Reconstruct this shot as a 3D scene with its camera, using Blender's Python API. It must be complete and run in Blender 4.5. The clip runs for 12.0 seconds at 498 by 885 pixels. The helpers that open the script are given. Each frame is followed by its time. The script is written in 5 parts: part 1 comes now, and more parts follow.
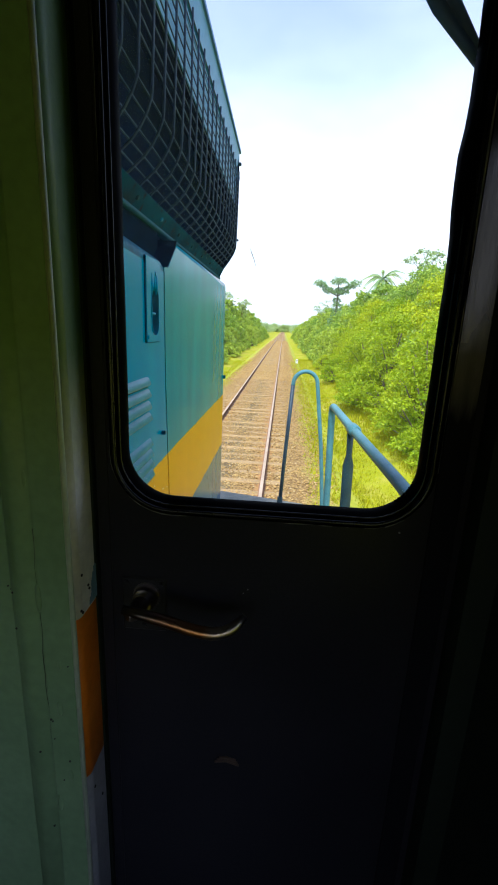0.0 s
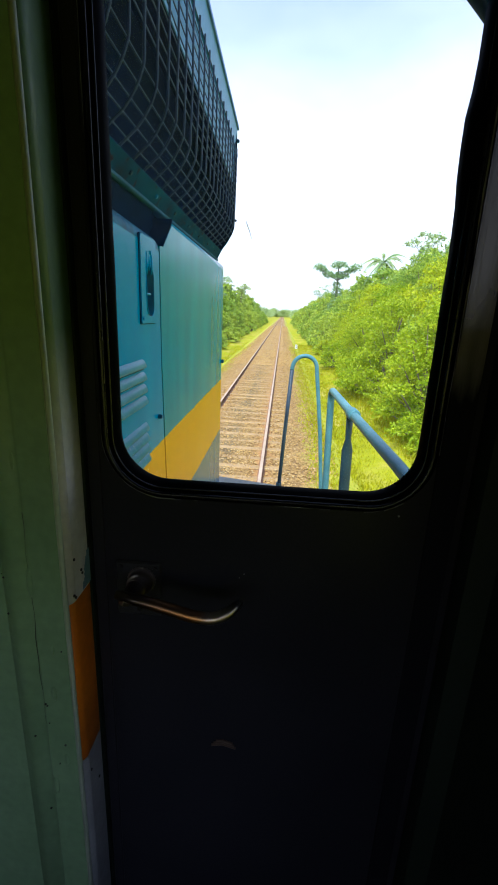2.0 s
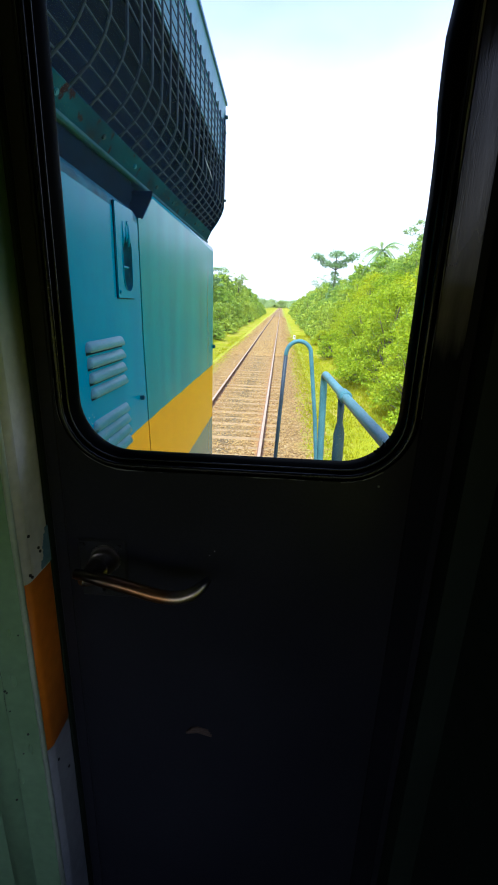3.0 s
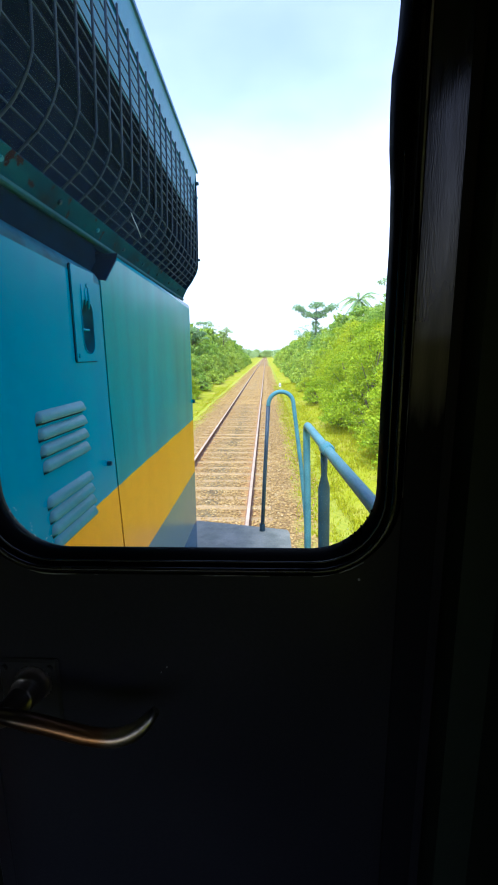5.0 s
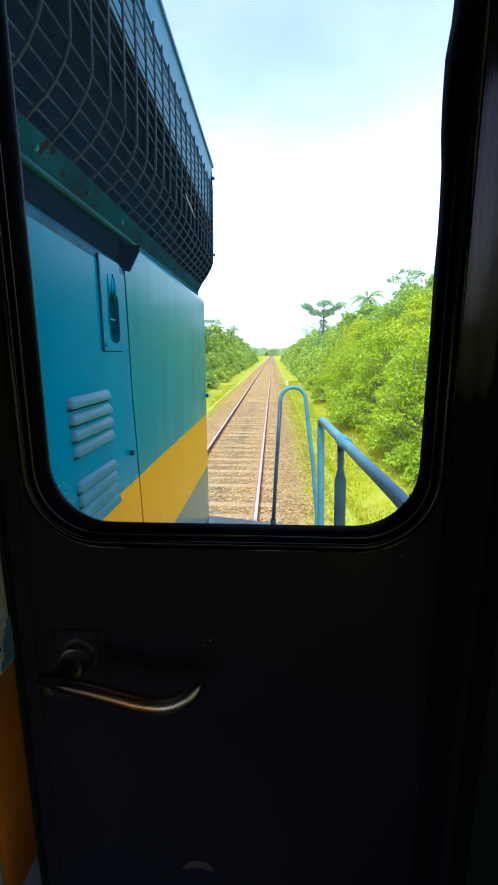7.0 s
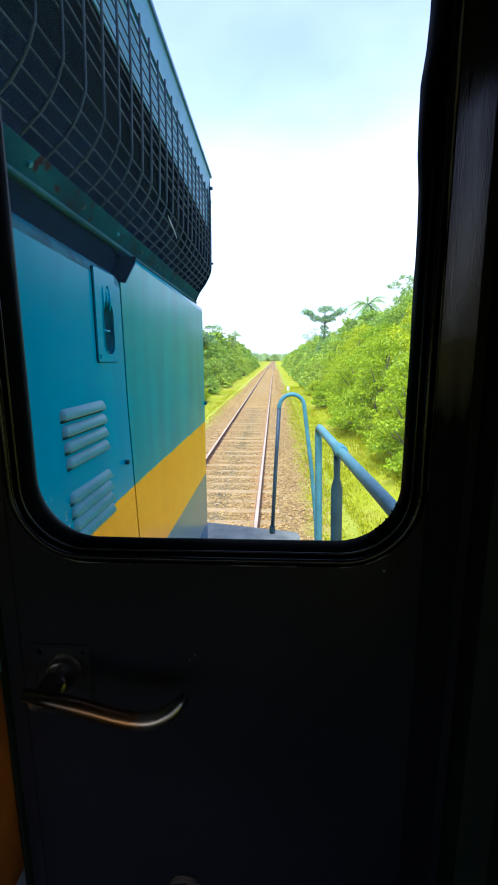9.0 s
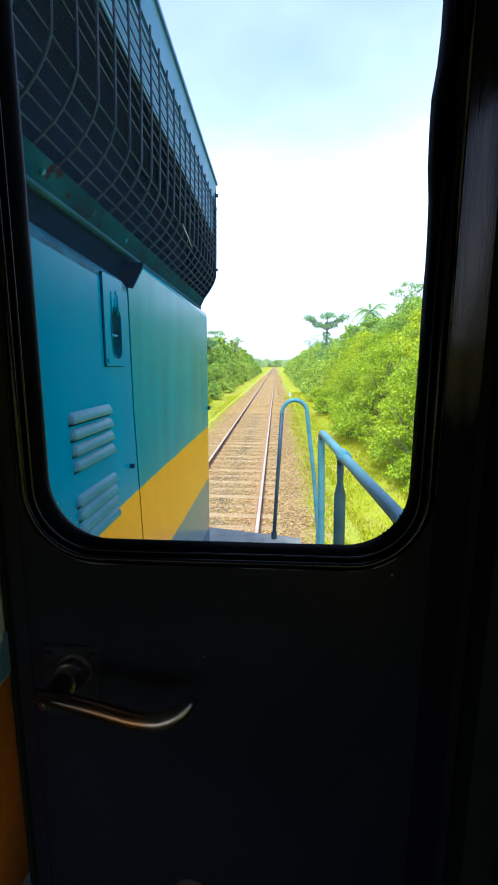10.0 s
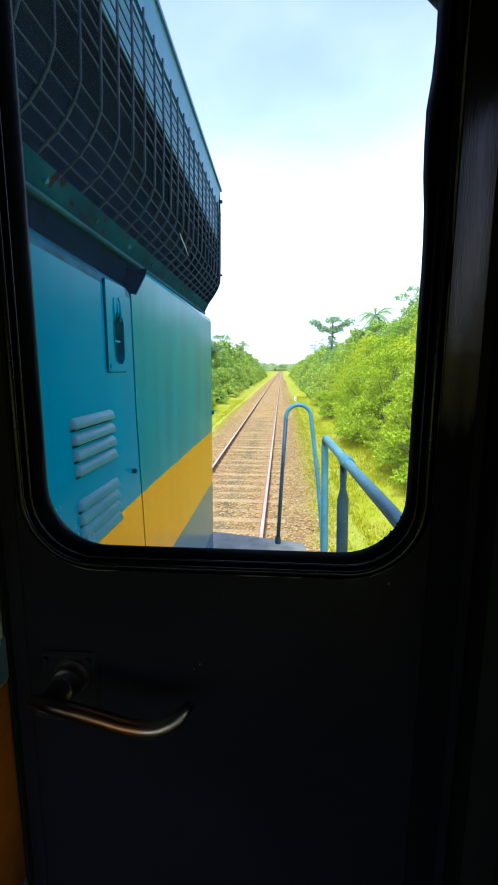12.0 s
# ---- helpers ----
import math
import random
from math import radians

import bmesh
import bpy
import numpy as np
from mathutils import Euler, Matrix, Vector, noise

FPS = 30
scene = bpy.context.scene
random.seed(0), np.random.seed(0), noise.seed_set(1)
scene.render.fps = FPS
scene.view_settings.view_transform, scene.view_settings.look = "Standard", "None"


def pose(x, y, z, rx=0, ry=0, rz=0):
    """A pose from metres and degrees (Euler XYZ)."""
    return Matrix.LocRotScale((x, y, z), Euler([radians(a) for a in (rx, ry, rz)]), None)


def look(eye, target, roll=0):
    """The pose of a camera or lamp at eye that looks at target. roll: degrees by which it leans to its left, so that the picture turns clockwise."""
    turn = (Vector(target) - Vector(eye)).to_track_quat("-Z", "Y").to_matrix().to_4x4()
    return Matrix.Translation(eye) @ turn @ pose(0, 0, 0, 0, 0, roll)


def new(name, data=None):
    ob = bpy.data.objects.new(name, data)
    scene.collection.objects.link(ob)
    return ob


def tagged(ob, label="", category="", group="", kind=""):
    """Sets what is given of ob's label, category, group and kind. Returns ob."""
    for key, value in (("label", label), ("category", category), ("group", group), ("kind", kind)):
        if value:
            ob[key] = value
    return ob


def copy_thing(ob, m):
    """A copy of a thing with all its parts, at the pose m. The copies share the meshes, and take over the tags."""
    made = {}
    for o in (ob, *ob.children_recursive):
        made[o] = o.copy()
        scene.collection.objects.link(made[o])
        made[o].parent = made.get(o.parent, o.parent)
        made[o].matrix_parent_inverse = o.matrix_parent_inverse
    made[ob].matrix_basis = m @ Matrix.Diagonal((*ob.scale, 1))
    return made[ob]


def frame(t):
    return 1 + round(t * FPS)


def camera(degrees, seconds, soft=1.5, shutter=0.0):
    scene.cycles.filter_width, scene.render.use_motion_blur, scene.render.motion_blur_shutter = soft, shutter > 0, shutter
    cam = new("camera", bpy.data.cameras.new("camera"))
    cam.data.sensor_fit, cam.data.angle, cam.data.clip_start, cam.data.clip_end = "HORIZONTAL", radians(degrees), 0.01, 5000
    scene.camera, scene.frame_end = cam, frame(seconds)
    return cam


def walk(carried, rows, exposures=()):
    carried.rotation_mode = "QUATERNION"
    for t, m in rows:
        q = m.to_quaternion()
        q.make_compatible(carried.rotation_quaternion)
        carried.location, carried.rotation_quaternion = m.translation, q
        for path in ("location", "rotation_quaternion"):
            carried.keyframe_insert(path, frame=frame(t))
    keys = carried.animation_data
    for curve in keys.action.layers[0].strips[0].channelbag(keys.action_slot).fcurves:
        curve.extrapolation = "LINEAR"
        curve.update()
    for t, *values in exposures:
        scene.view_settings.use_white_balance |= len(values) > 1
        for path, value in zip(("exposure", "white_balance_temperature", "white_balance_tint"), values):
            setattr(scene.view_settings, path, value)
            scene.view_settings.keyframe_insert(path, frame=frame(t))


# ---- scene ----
cam = camera(59.0, 12.0, soft=1.9)
PATH = [
    (0, (1.132, -0.603, 3.017), (1.005, 1.329, 2.514), 2.4),
    (0.5, (1.141, -0.603, 3.028), (1.02, 1.326, 2.513), 2.4),
    (1, (1.143, -0.6, 3.024), (1.019, 1.322, 2.487), 2.3),
    (1.5, (1.137, -0.601, 3.02), (1.019, 1.322, 2.481), 2.4),
    (2, (1.136, -0.586, 3.006), (1.016, 1.33, 2.442), 2.4),
    (2.5, (1.177, -0.54, 2.971), (1.058, 1.355, 2.344), 1.7),
    (3, (1.177, -0.547, 2.961), (1.063, 1.357, 2.362), 1.9),
    (4.8, (1.205, -0.447, 2.964), (1.108, 1.513, 2.577), -0.6),
    (5, (1.216, -0.446, 2.979), (1.139, 1.514, 2.589), -0.5),
    (5.5, (1.212, -0.446, 2.969), (1.13, 1.513, 2.577), -0.4),
    (6, (1.213, -0.455, 2.979), (1.12, 1.505, 2.592), -1.0),
    (6.5, (1.178, -0.453, 2.953), (1.081, 1.506, 2.559), -0.7),
    (7, (1.172, -0.463, 2.959), (1.067, 1.494, 2.561), -0.2),
    (9, (1.193, -0.465, 2.972), (1.081, 1.497, 2.598), -0.3),
    (9.5, (1.193, -0.466, 2.972), (1.079, 1.497, 2.608), -0.0),
    (10, (1.183, -0.473, 2.972), (1.065, 1.493, 2.622), 0.2),
    (10.5, (1.195, -0.476, 2.978), (1.071, 1.491, 2.638), 0.0),
    (11, (1.179, -0.473, 2.964), (1.047, 1.493, 2.624), 0.7),
    (11.5, (1.184, -0.475, 2.969), (1.047, 1.493, 2.64), 0.6),
    (12, (1.193, -0.473, 2.976), (1.051, 1.494, 2.644), 0.2),
]
walk(cam, [(t, look(eye, target, roll)) for t, eye, target, roll in PATH],
     exposures=[(0, 1.48, 5700, 3), (2, 1.52, 5680, 3), (2.5, 1.68, 5500, 4), (3, 1.68, 5480, 4), (5, 1.66, 5240, 4), (10.5, 1.68, 5200, 4), (12, 1.64, 5280, 4)])

# ---- world, sun, exposure ----
SUN_EL, SUN_AZ = radians(56), radians(202)      # azimuth from +y towards +x
world = bpy.data.worlds.new("sky")
scene.world = world
world.use_nodes = True
wn = world.node_tree
sky = wn.nodes.new("ShaderNodeTexSky")
sky.sky_type = "NISHITA"
sky.sun_disc = False
sky.sun_elevation, sky.sun_rotation = SUN_EL, SUN_AZ
sky.altitude, sky.air_density, sky.dust_density, sky.ozone_density = 0, 0.75, 0.8, 3.0
wn.nodes["Background"].inputs["Strength"].default_value = 0.15
# thin bright cloud: thick towards the horizon all round, breaking up overhead
co = wn.nodes.new("ShaderNodeTexCoord")
sep = wn.nodes.new("ShaderNodeSeparateXYZ")
wn.links.new(co.outputs["Generated"], sep.inputs[0])
cl = wn.nodes.new("ShaderNodeTexNoise")
cl.inputs["Scale"].default_value, cl.inputs["Detail"].default_value = 2.2, 5
stretch = wn.nodes.new("ShaderNodeMapping")
stretch.inputs["Scale"].default_value = (1, 1, 2.2)
wn.links.new(co.outputs["Generated"], stretch.inputs[0])
wn.links.new(stretch.outputs[0], cl.inputs["Vector"])
lift = wn.nodes.new("ShaderNodeMath")
lift.operation = "MULTIPLY_ADD"
lift.inputs[1].default_value = -0.55
wn.links.new(cl.outputs["Fac"], lift.inputs[0])
wn.links.new(sep.outputs["Z"], lift.inputs[2])
veil = wn.nodes.new("ShaderNodeMapRange")
veil.interpolation_type = "SMOOTHSTEP"
for k, v in (("From Min", -0.12), ("From Max", 0.30), ("To Min", 0.97), ("To Max", 0.27)):
    veil.inputs[k].default_value = v
wn.links.new(lift.outputs[0], veil.inputs["Value"])
cover = wn.nodes.new("ShaderNodeMix")
cover.data_type = "RGBA"
cover.inputs[7].default_value = (3.45, 3.50, 3.85, 1)
wn.links.new(veil.outputs[0], cover.inputs[0])
tint = wn.nodes.new("ShaderNodeMix")
tint.data_type, tint.blend_type = "RGBA", "MULTIPLY"
tint.inputs[0].default_value = 1.0
tint.inputs[7].default_value = (1.10, 0.90, 1.0, 1)
wn.links.new(sky.outputs[0], tint.inputs[6])
wn.links.new(tint.outputs[2], cover.inputs[6])
wn.links.new(cover.outputs[2], wn.nodes["Background"].inputs["Color"])
sun = new("sun", bpy.data.lights.new("sun", "SUN"))
sun.data.energy, sun.data.angle, sun.data.color = 2.7, radians(18), (1.0, 0.95, 0.86)
sun.matrix_basis = look((0, 0, 0), (-math.sin(SUN_AZ) * math.cos(SUN_EL), -math.cos(SUN_AZ) * math.cos(SUN_EL), -math.sin(SUN_EL)))


# ---- materials ----
def material(name):
    m = bpy.data.materials.new(name)
    m.use_nodes = True
    nt = m.node_tree
    return m, nt, nt.nodes["Principled BSDF"]


def noise_node(nt, scale, detail=4, coords="Object", stretch=None):
    co = nt.nodes.new("ShaderNodeTexCoord")
    src = co.outputs[coords]
    if stretch:
        mp = nt.nodes.new("ShaderNodeMapping")
        mp.inputs["Scale"].default_value = stretch
        nt.links.new(src, mp.inputs["Vector"])
        src = mp.outputs["Vector"]
    n = nt.nodes.new("ShaderNodeTexNoise")
    n.inputs["Scale"].default_value, n.inputs["Detail"].default_value = scale, detail
    nt.links.new(src, n.inputs["Vector"])
    return n.outputs["Fac"]


def ramp(nt, fac, stops):
    r = nt.nodes.new("ShaderNodeValToRGB")
    el = r.color_ramp.elements
    while len(el) < len(stops):
        el.new(0.5)
    for e, (p, c) in zip(el, stops):
        e.position, e.color = p, (*c, 1)
    nt.links.new(fac, r.inputs["Fac"])
    return r.outputs["Color"]


def mix(nt, fac, a, b, mode="MIX"):
    n = nt.nodes.new("ShaderNodeMix")
    n.data_type, n.blend_type = "RGBA", mode
    for sock, v in ((n.inputs[0], fac), (n.inputs[6], a), (n.inputs[7], b)):
        if isinstance(v, (int, float)):
            sock.default_value = v
        elif isinstance(v, tuple):
            sock.default_value = (*v, 1)
        else:
            nt.links.new(v, sock)
    return n.outputs[2]


def bump(nt, bsdf, fac, strength, distance=0.01):
    b = nt.nodes.new("ShaderNodeBump")
    b.inputs["Strength"].default_value, b.inputs["Distance"].default_value = strength, distance
    nt.links.new(fac, b.inputs["Height"])
    nt.links.new(b.outputs["Normal"], bsdf.inputs["Normal"])


def simple(name, c1, c2, rough=0.6, metal=0.0, big=2.0, fine=60.0, bumpy=0.15, spread=0.12, stretch=None, coords="Object"):
    """Two colours mixed by a broad noise, darkened and roughened by a fine one."""
    m, nt, b = material(name)
    col = ramp(nt, noise_node(nt, big, 5, coords, stretch), [(0.35, c1), (0.65, c2)])
    f = noise_node(nt, fine, 3, coords, stretch)
    col = mix(nt, 0.35, col, ramp(nt, f, [(0.3, (0.55, 0.55, 0.55)), (0.7, (1.0, 1.0, 1.0))]), "MULTIPLY")
    nt.links.new(col, b.inputs["Base Color"])
    r = nt.nodes.new("ShaderNodeMapRange")
    r.inputs["To Min"].default_value, r.inputs["To Max"].default_value = max(0.02, rough - spread), min(1, rough + spread)
    nt.links.new(noise_node(nt, big * 6, 4, coords, stretch), r.inputs["Value"])
    nt.links.new(r.outputs["Result"], b.inputs["Roughness"])
    b.inputs["Metallic"].default_value = metal
    if bumpy:
        bump(nt, b, f, bumpy, 0.004)
    return m


def hood_paint(name, low, high):
    """Teal paint with a yellow band and a grey band under it; a bluer skirt; streaks and grime."""
    m, nt, b = material(name)
    co = nt.nodes.new("ShaderNodeTexCoord")
    sep = nt.nodes.new("ShaderNodeSeparateXYZ")
    nt.links.new(co.outputs["Object"], sep.inputs[0])
    wob = noise_node(nt, 9, 2)
    add = nt.nodes.new("ShaderNodeMath")
    add.operation = "MULTIPLY_ADD"
    add.inputs[1].default_value = 0.012
    nt.links.new(wob, add.inputs[0])
    nt.links.new(sep.outputs["Z"], add.inputs[2])

    def above(level):
        n = nt.nodes.new("ShaderNodeMath")
        n.operation = "GREATER_THAN"
        nt.links.new(add.outputs[0], n.inputs[0])
        n.inputs[1].default_value = level
        return n.outputs[0]

    streak = noise_node(nt, 5, 5, stretch=(1.6, 1.6, 0.25))
    teal = ramp(nt, streak, [(0.3, low), (0.7, high)])
    col = mix(nt, above(1.90), (0.02, 0.075, 0.16), (0.10, 0.15, 0.18))
    col = mix(nt, above(2.235), col, ramp(nt, streak, [(0.3, (0.66, 0.282, 0.0001)), (0.7, (0.72, 0.312, 0.0001))]))
    col = mix(nt, above(2.578), col, teal)
    grime = ramp(nt, noise_node(nt, 38, 6), [(0.30, (0.72, 0.72, 0.72)), (0.62, (1, 1, 1))])
    col = mix(nt, 0.25, col, grime, "MULTIPLY")
    nt.links.new(col, b.inputs["Base Color"])
    r = nt.nodes.new("ShaderNodeMapRange")
    r.inputs["To Min"].default_value, r.inputs["To Max"].default_value = 0.14, 0.26
    b.inputs["Specular IOR Level"].default_value = 0.09
    nt.links.new(noise_node(nt, 7, 4, stretch=(1, 1, 0.3)), r.inputs["Value"])
    nt.links.new(r.outputs["Result"], b.inputs["Roughness"])
    bump(nt, b, noise_node(nt, 3.2, 1, stretch=(1, 1, 0.16)), 0.18, 0.02)
    return m


HOOD = hood_paint("hood_paint", (0.0003, 0.165, 0.335), (0.0006, 0.198, 0.365))
HOODEND = hood_paint("greener_hood_paint", (0.0003, 0.155, 0.230), (0.0012, 0.230, 0.310))
TEAL = simple("teal_paint", (0.003, 0.14, 0.27), (0.010, 0.19, 0.33), 0.45, big=6)
TEAL_DIRTY = simple("grimy_teal_paint", (0.010, 0.012, 0.018), (0.002, 0.065, 0.095), 0.75, big=7)
# TEAL made darker, so the flange's shade sits in its colour
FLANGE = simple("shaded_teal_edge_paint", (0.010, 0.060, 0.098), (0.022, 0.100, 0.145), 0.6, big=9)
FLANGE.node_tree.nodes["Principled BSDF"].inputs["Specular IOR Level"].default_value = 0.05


def sill_paint():
    """Old teal paint with sooty patches, flaking to red primer."""
    m, nt, b = material("flaking_teal_sill_paint")
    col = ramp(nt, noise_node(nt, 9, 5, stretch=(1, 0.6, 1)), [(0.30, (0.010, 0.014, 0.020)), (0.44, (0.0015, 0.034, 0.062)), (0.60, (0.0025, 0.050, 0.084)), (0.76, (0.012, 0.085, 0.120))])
    spot = ramp(nt, noise_node(nt, 26, 5), [(0.60, (0, 0, 0)), (0.66, (1, 1, 1))])
    col = mix(nt, spot, col, (0.022, 0.007, 0.011))
    nt.links.new(col, b.inputs["Base Color"])
    b.inputs["Roughness"].default_value = 0.7
    b.inputs["Specular IOR Level"].default_value = 0.03
    bump(nt, b, noise_node(nt, 30, 4), 0.3, 0.004)
    return m


SILL = sill_paint()
RAILBLUE = simple("blue_handrail_paint", (0.072, 0.190, 0.225), (0.100, 0.245, 0.285), 0.42, big=12, fine=140)
RAILBLUE.node_tree.nodes["Principled BSDF"].inputs["Specular IOR Level"].default_value = 0.15
ROOFBLUE = simple("blue_roof_paint", (0.05, 0.14, 0.36), (0.07, 0.18, 0.42), 0.55, big=6)
RAILDARK = simple("worn_dark_blue_paint", (0.012, 0.036, 0.05), (0.02, 0.055, 0.075), 0.5, big=12, fine=140)
LEGDARK = simple("darker_blue_pipe", (0.020, 0.040, 0.062), (0.034, 0.064, 0.095), 0.5, big=12, fine=140)
WIRE = simple("dusty_grille_wire", (0.028, 0.045, 0.072), (0.050, 0.072, 0.104), 0.6, big=9, fine=120)
WIRE.node_tree.nodes["Principled BSDF"].inputs["Specular IOR Level"].default_value = 0.15
# Near-black: the shade inside the grille housing is put into this colour
CAVITY = simple("dark_inner_metal", (0.0015, 0.0045, 0.013), (0.003, 0.009, 0.023), 0.9, big=5)
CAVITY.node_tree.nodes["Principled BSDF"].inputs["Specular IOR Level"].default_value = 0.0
# Near-black teal that holds the shade of the slot and under the louvres
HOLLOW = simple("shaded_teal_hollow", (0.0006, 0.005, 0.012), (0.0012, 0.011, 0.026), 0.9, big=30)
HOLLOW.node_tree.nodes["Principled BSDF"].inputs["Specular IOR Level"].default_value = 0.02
PALE = simple("pale_blue_paint", (0.075, 0.22, 0.40), (0.105, 0.27, 0.47), 0.40, big=5, spread=0.08)
PALE.node_tree.nodes["Principled BSDF"].inputs["Specular IOR Level"].default_value = 0.12
LOUVRE = simple("weathered_teal_paint", (0.012, 0.145, 0.215), (0.026, 0.185, 0.265), 0.45, big=8)
# Darker teal: shade put into the rolled top and dish; also dark screws
PULL = simple("dark_teal_pull", (0.004, 0.05, 0.085), (0.008, 0.11, 0.18), 0.5, big=24, fine=120)
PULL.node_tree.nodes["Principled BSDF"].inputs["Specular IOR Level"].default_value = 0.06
PLATE = simple("grey_tread_plate", (0.20, 0.205, 0.160), (0.30, 0.295, 0.235), 0.85, big=8, fine=90)
PLATE.node_tree.nodes["Principled BSDF"].inputs["Specular IOR Level"].default_value = 0.2
STEELDARK = simple("dark_underframe", (0.02, 0.02, 0.022), (0.04, 0.037, 0.033), 0.7, big=4)
BLACK = simple("black_door_paint", (0.0150, 0.0148, 0.0195), (0.0215, 0.0210, 0.0265), 0.32, big=3.5, fine=220, bumpy=0.06, spread=0.07)
BLACK.node_tree.nodes["Principled BSDF"].inputs["Specular IOR Level"].default_value = 0.10
TRIM = simple("lit_top_metal_trim", (0.40, 0.355, 0.33), (0.52, 0.465, 0.43), 0.17, 1.0, big=6, fine=120, bumpy=0.03, stretch=(8, 8, 0.5))
# bare metal above, black below: the lit upper stretch is painted by height
_nt, _b = TRIM.node_tree, TRIM.node_tree.nodes["Principled BSDF"]
_co, _sp, _mr, _add = _nt.nodes.new("ShaderNodeTexCoord"), _nt.nodes.new("ShaderNodeSeparateXYZ"), _nt.nodes.new("ShaderNodeMapRange"), _nt.nodes.new("ShaderNodeMath")
_nt.links.new(_co.outputs["Object"], _sp.inputs[0])
_add.operation = "MULTIPLY_ADD"
_add.inputs[1].default_value = 0.16
_nt.links.new(noise_node(_nt, 14, 5, stretch=(4, 4, 0.5)), _add.inputs[0])
_nt.links.new(_sp.outputs["Z"], _add.inputs[2])
_nt.links.new(_add.outputs[0], _mr.inputs["Value"])
_mr.inputs["From Min"].default_value, _mr.inputs["From Max"].default_value = 2.99, 3.15
_old = _b.inputs["Base Color"].links[0].from_socket
_nt.links.new(mix(_nt, _mr.outputs["Result"], (0.010, 0.010, 0.013), _old), _b.inputs["Base Color"])
_nt.links.new(_mr.outputs["Result"], _b.inputs["Metallic"])
_b.inputs["Specular IOR Level"].default_value = 0.08
RUBBER = simple("black_rubber", (0.0012, 0.0012, 0.0013), (0.0024, 0.0024, 0.0026), 0.34, big=10, fine=160, bumpy=0.05)
RUBBER.node_tree.nodes["Principled BSDF"].inputs["IOR"].default_value = 1.02
GLOSSBEAD = simple("glossy_black_bead", (0.006, 0.006, 0.007), (0.012, 0.012, 0.013), 0.20, big=30, fine=200, bumpy=0.08)
GLOSSBEAD.node_tree.nodes["Principled BSDF"].inputs["Specular IOR Level"].default_value = 0.3
GREEN = simple("pale_green_wall_paint", (0.148, 0.245, 0.122), (0.200, 0.310, 0.170), 0.5, big=4, fine=70)
BEAD = simple("pale_green_edge_paint", (0.26, 0.32, 0.23), (0.36, 0.40, 0.31), 0.45, big=9, fine=80)
ORANGE = simple("orange_paint", (0.60, 0.155, 0.003), (0.68, 0.195, 0.005), 0.5, big=8)
SMEAR = simple("blue_grey_smear", (0.10, 0.20, 0.25), (0.16, 0.26, 0.31), 0.6, big=40)
CRACK = simple("dark_green_crack", (0.02, 0.03, 0.018), (0.035, 0.05, 0.03), 0.8, big=30)
SCUFF = simple("brown_scuff", (0.06, 0.036, 0.024), (0.10, 0.06, 0.04), 0.7, big=60)
GREYW = simple("grey_paint", (0.20, 0.20, 0.20), (0.27, 0.27, 0.27), 0.55, big=9)
JAMBUP = simple("dark_green_to_white_paint", (0.58, 0.57, 0.51), (0.68, 0.66, 0.60), 0.5, big=9, fine=80)
# white below, green above; the green is darkened to hold the post's shade
_nt = JAMBUP.node_tree
_co, _sp, _mr = _nt.nodes.new("ShaderNodeTexCoord"), _nt.nodes.new("ShaderNodeSeparateXYZ"), _nt.nodes.new("ShaderNodeMapRange")
_nt.links.new(_co.outputs["Object"], _sp.inputs[0])
_nt.links.new(_sp.outputs["Z"], _mr.inputs["Value"])
_mr.inputs["From Min"].default_value, _mr.inputs["From Max"].default_value = 2.78, 2.98
_b = _nt.nodes["Principled BSDF"]
_old = _b.inputs["Base Color"].links[0].from_socket
_nt.links.new(mix(_nt, _mr.outputs["Result"], _old, (0.065, 0.125, 0.062)), _b.inputs["Base Color"])
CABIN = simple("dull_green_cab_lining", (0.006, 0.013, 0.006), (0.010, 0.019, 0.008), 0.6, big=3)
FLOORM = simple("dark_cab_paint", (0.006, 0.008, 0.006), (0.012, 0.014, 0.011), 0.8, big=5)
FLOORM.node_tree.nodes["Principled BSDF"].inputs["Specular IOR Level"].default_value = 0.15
GREYP = simple("rubbed_black_plate", (0.017, 0.017, 0.019), (0.030, 0.029, 0.031), 0.36, big=20, fine=200)
GREYP.node_tree.nodes["Principled BSDF"].inputs["Specular IOR Level"].default_value = 0.10
STEELW = simple("dark_worn_bronze", (0.17, 0.145, 0.135), (0.27, 0.235, 0.22), 0.34, 0.9, big=20, fine=200, bumpy=0.05)


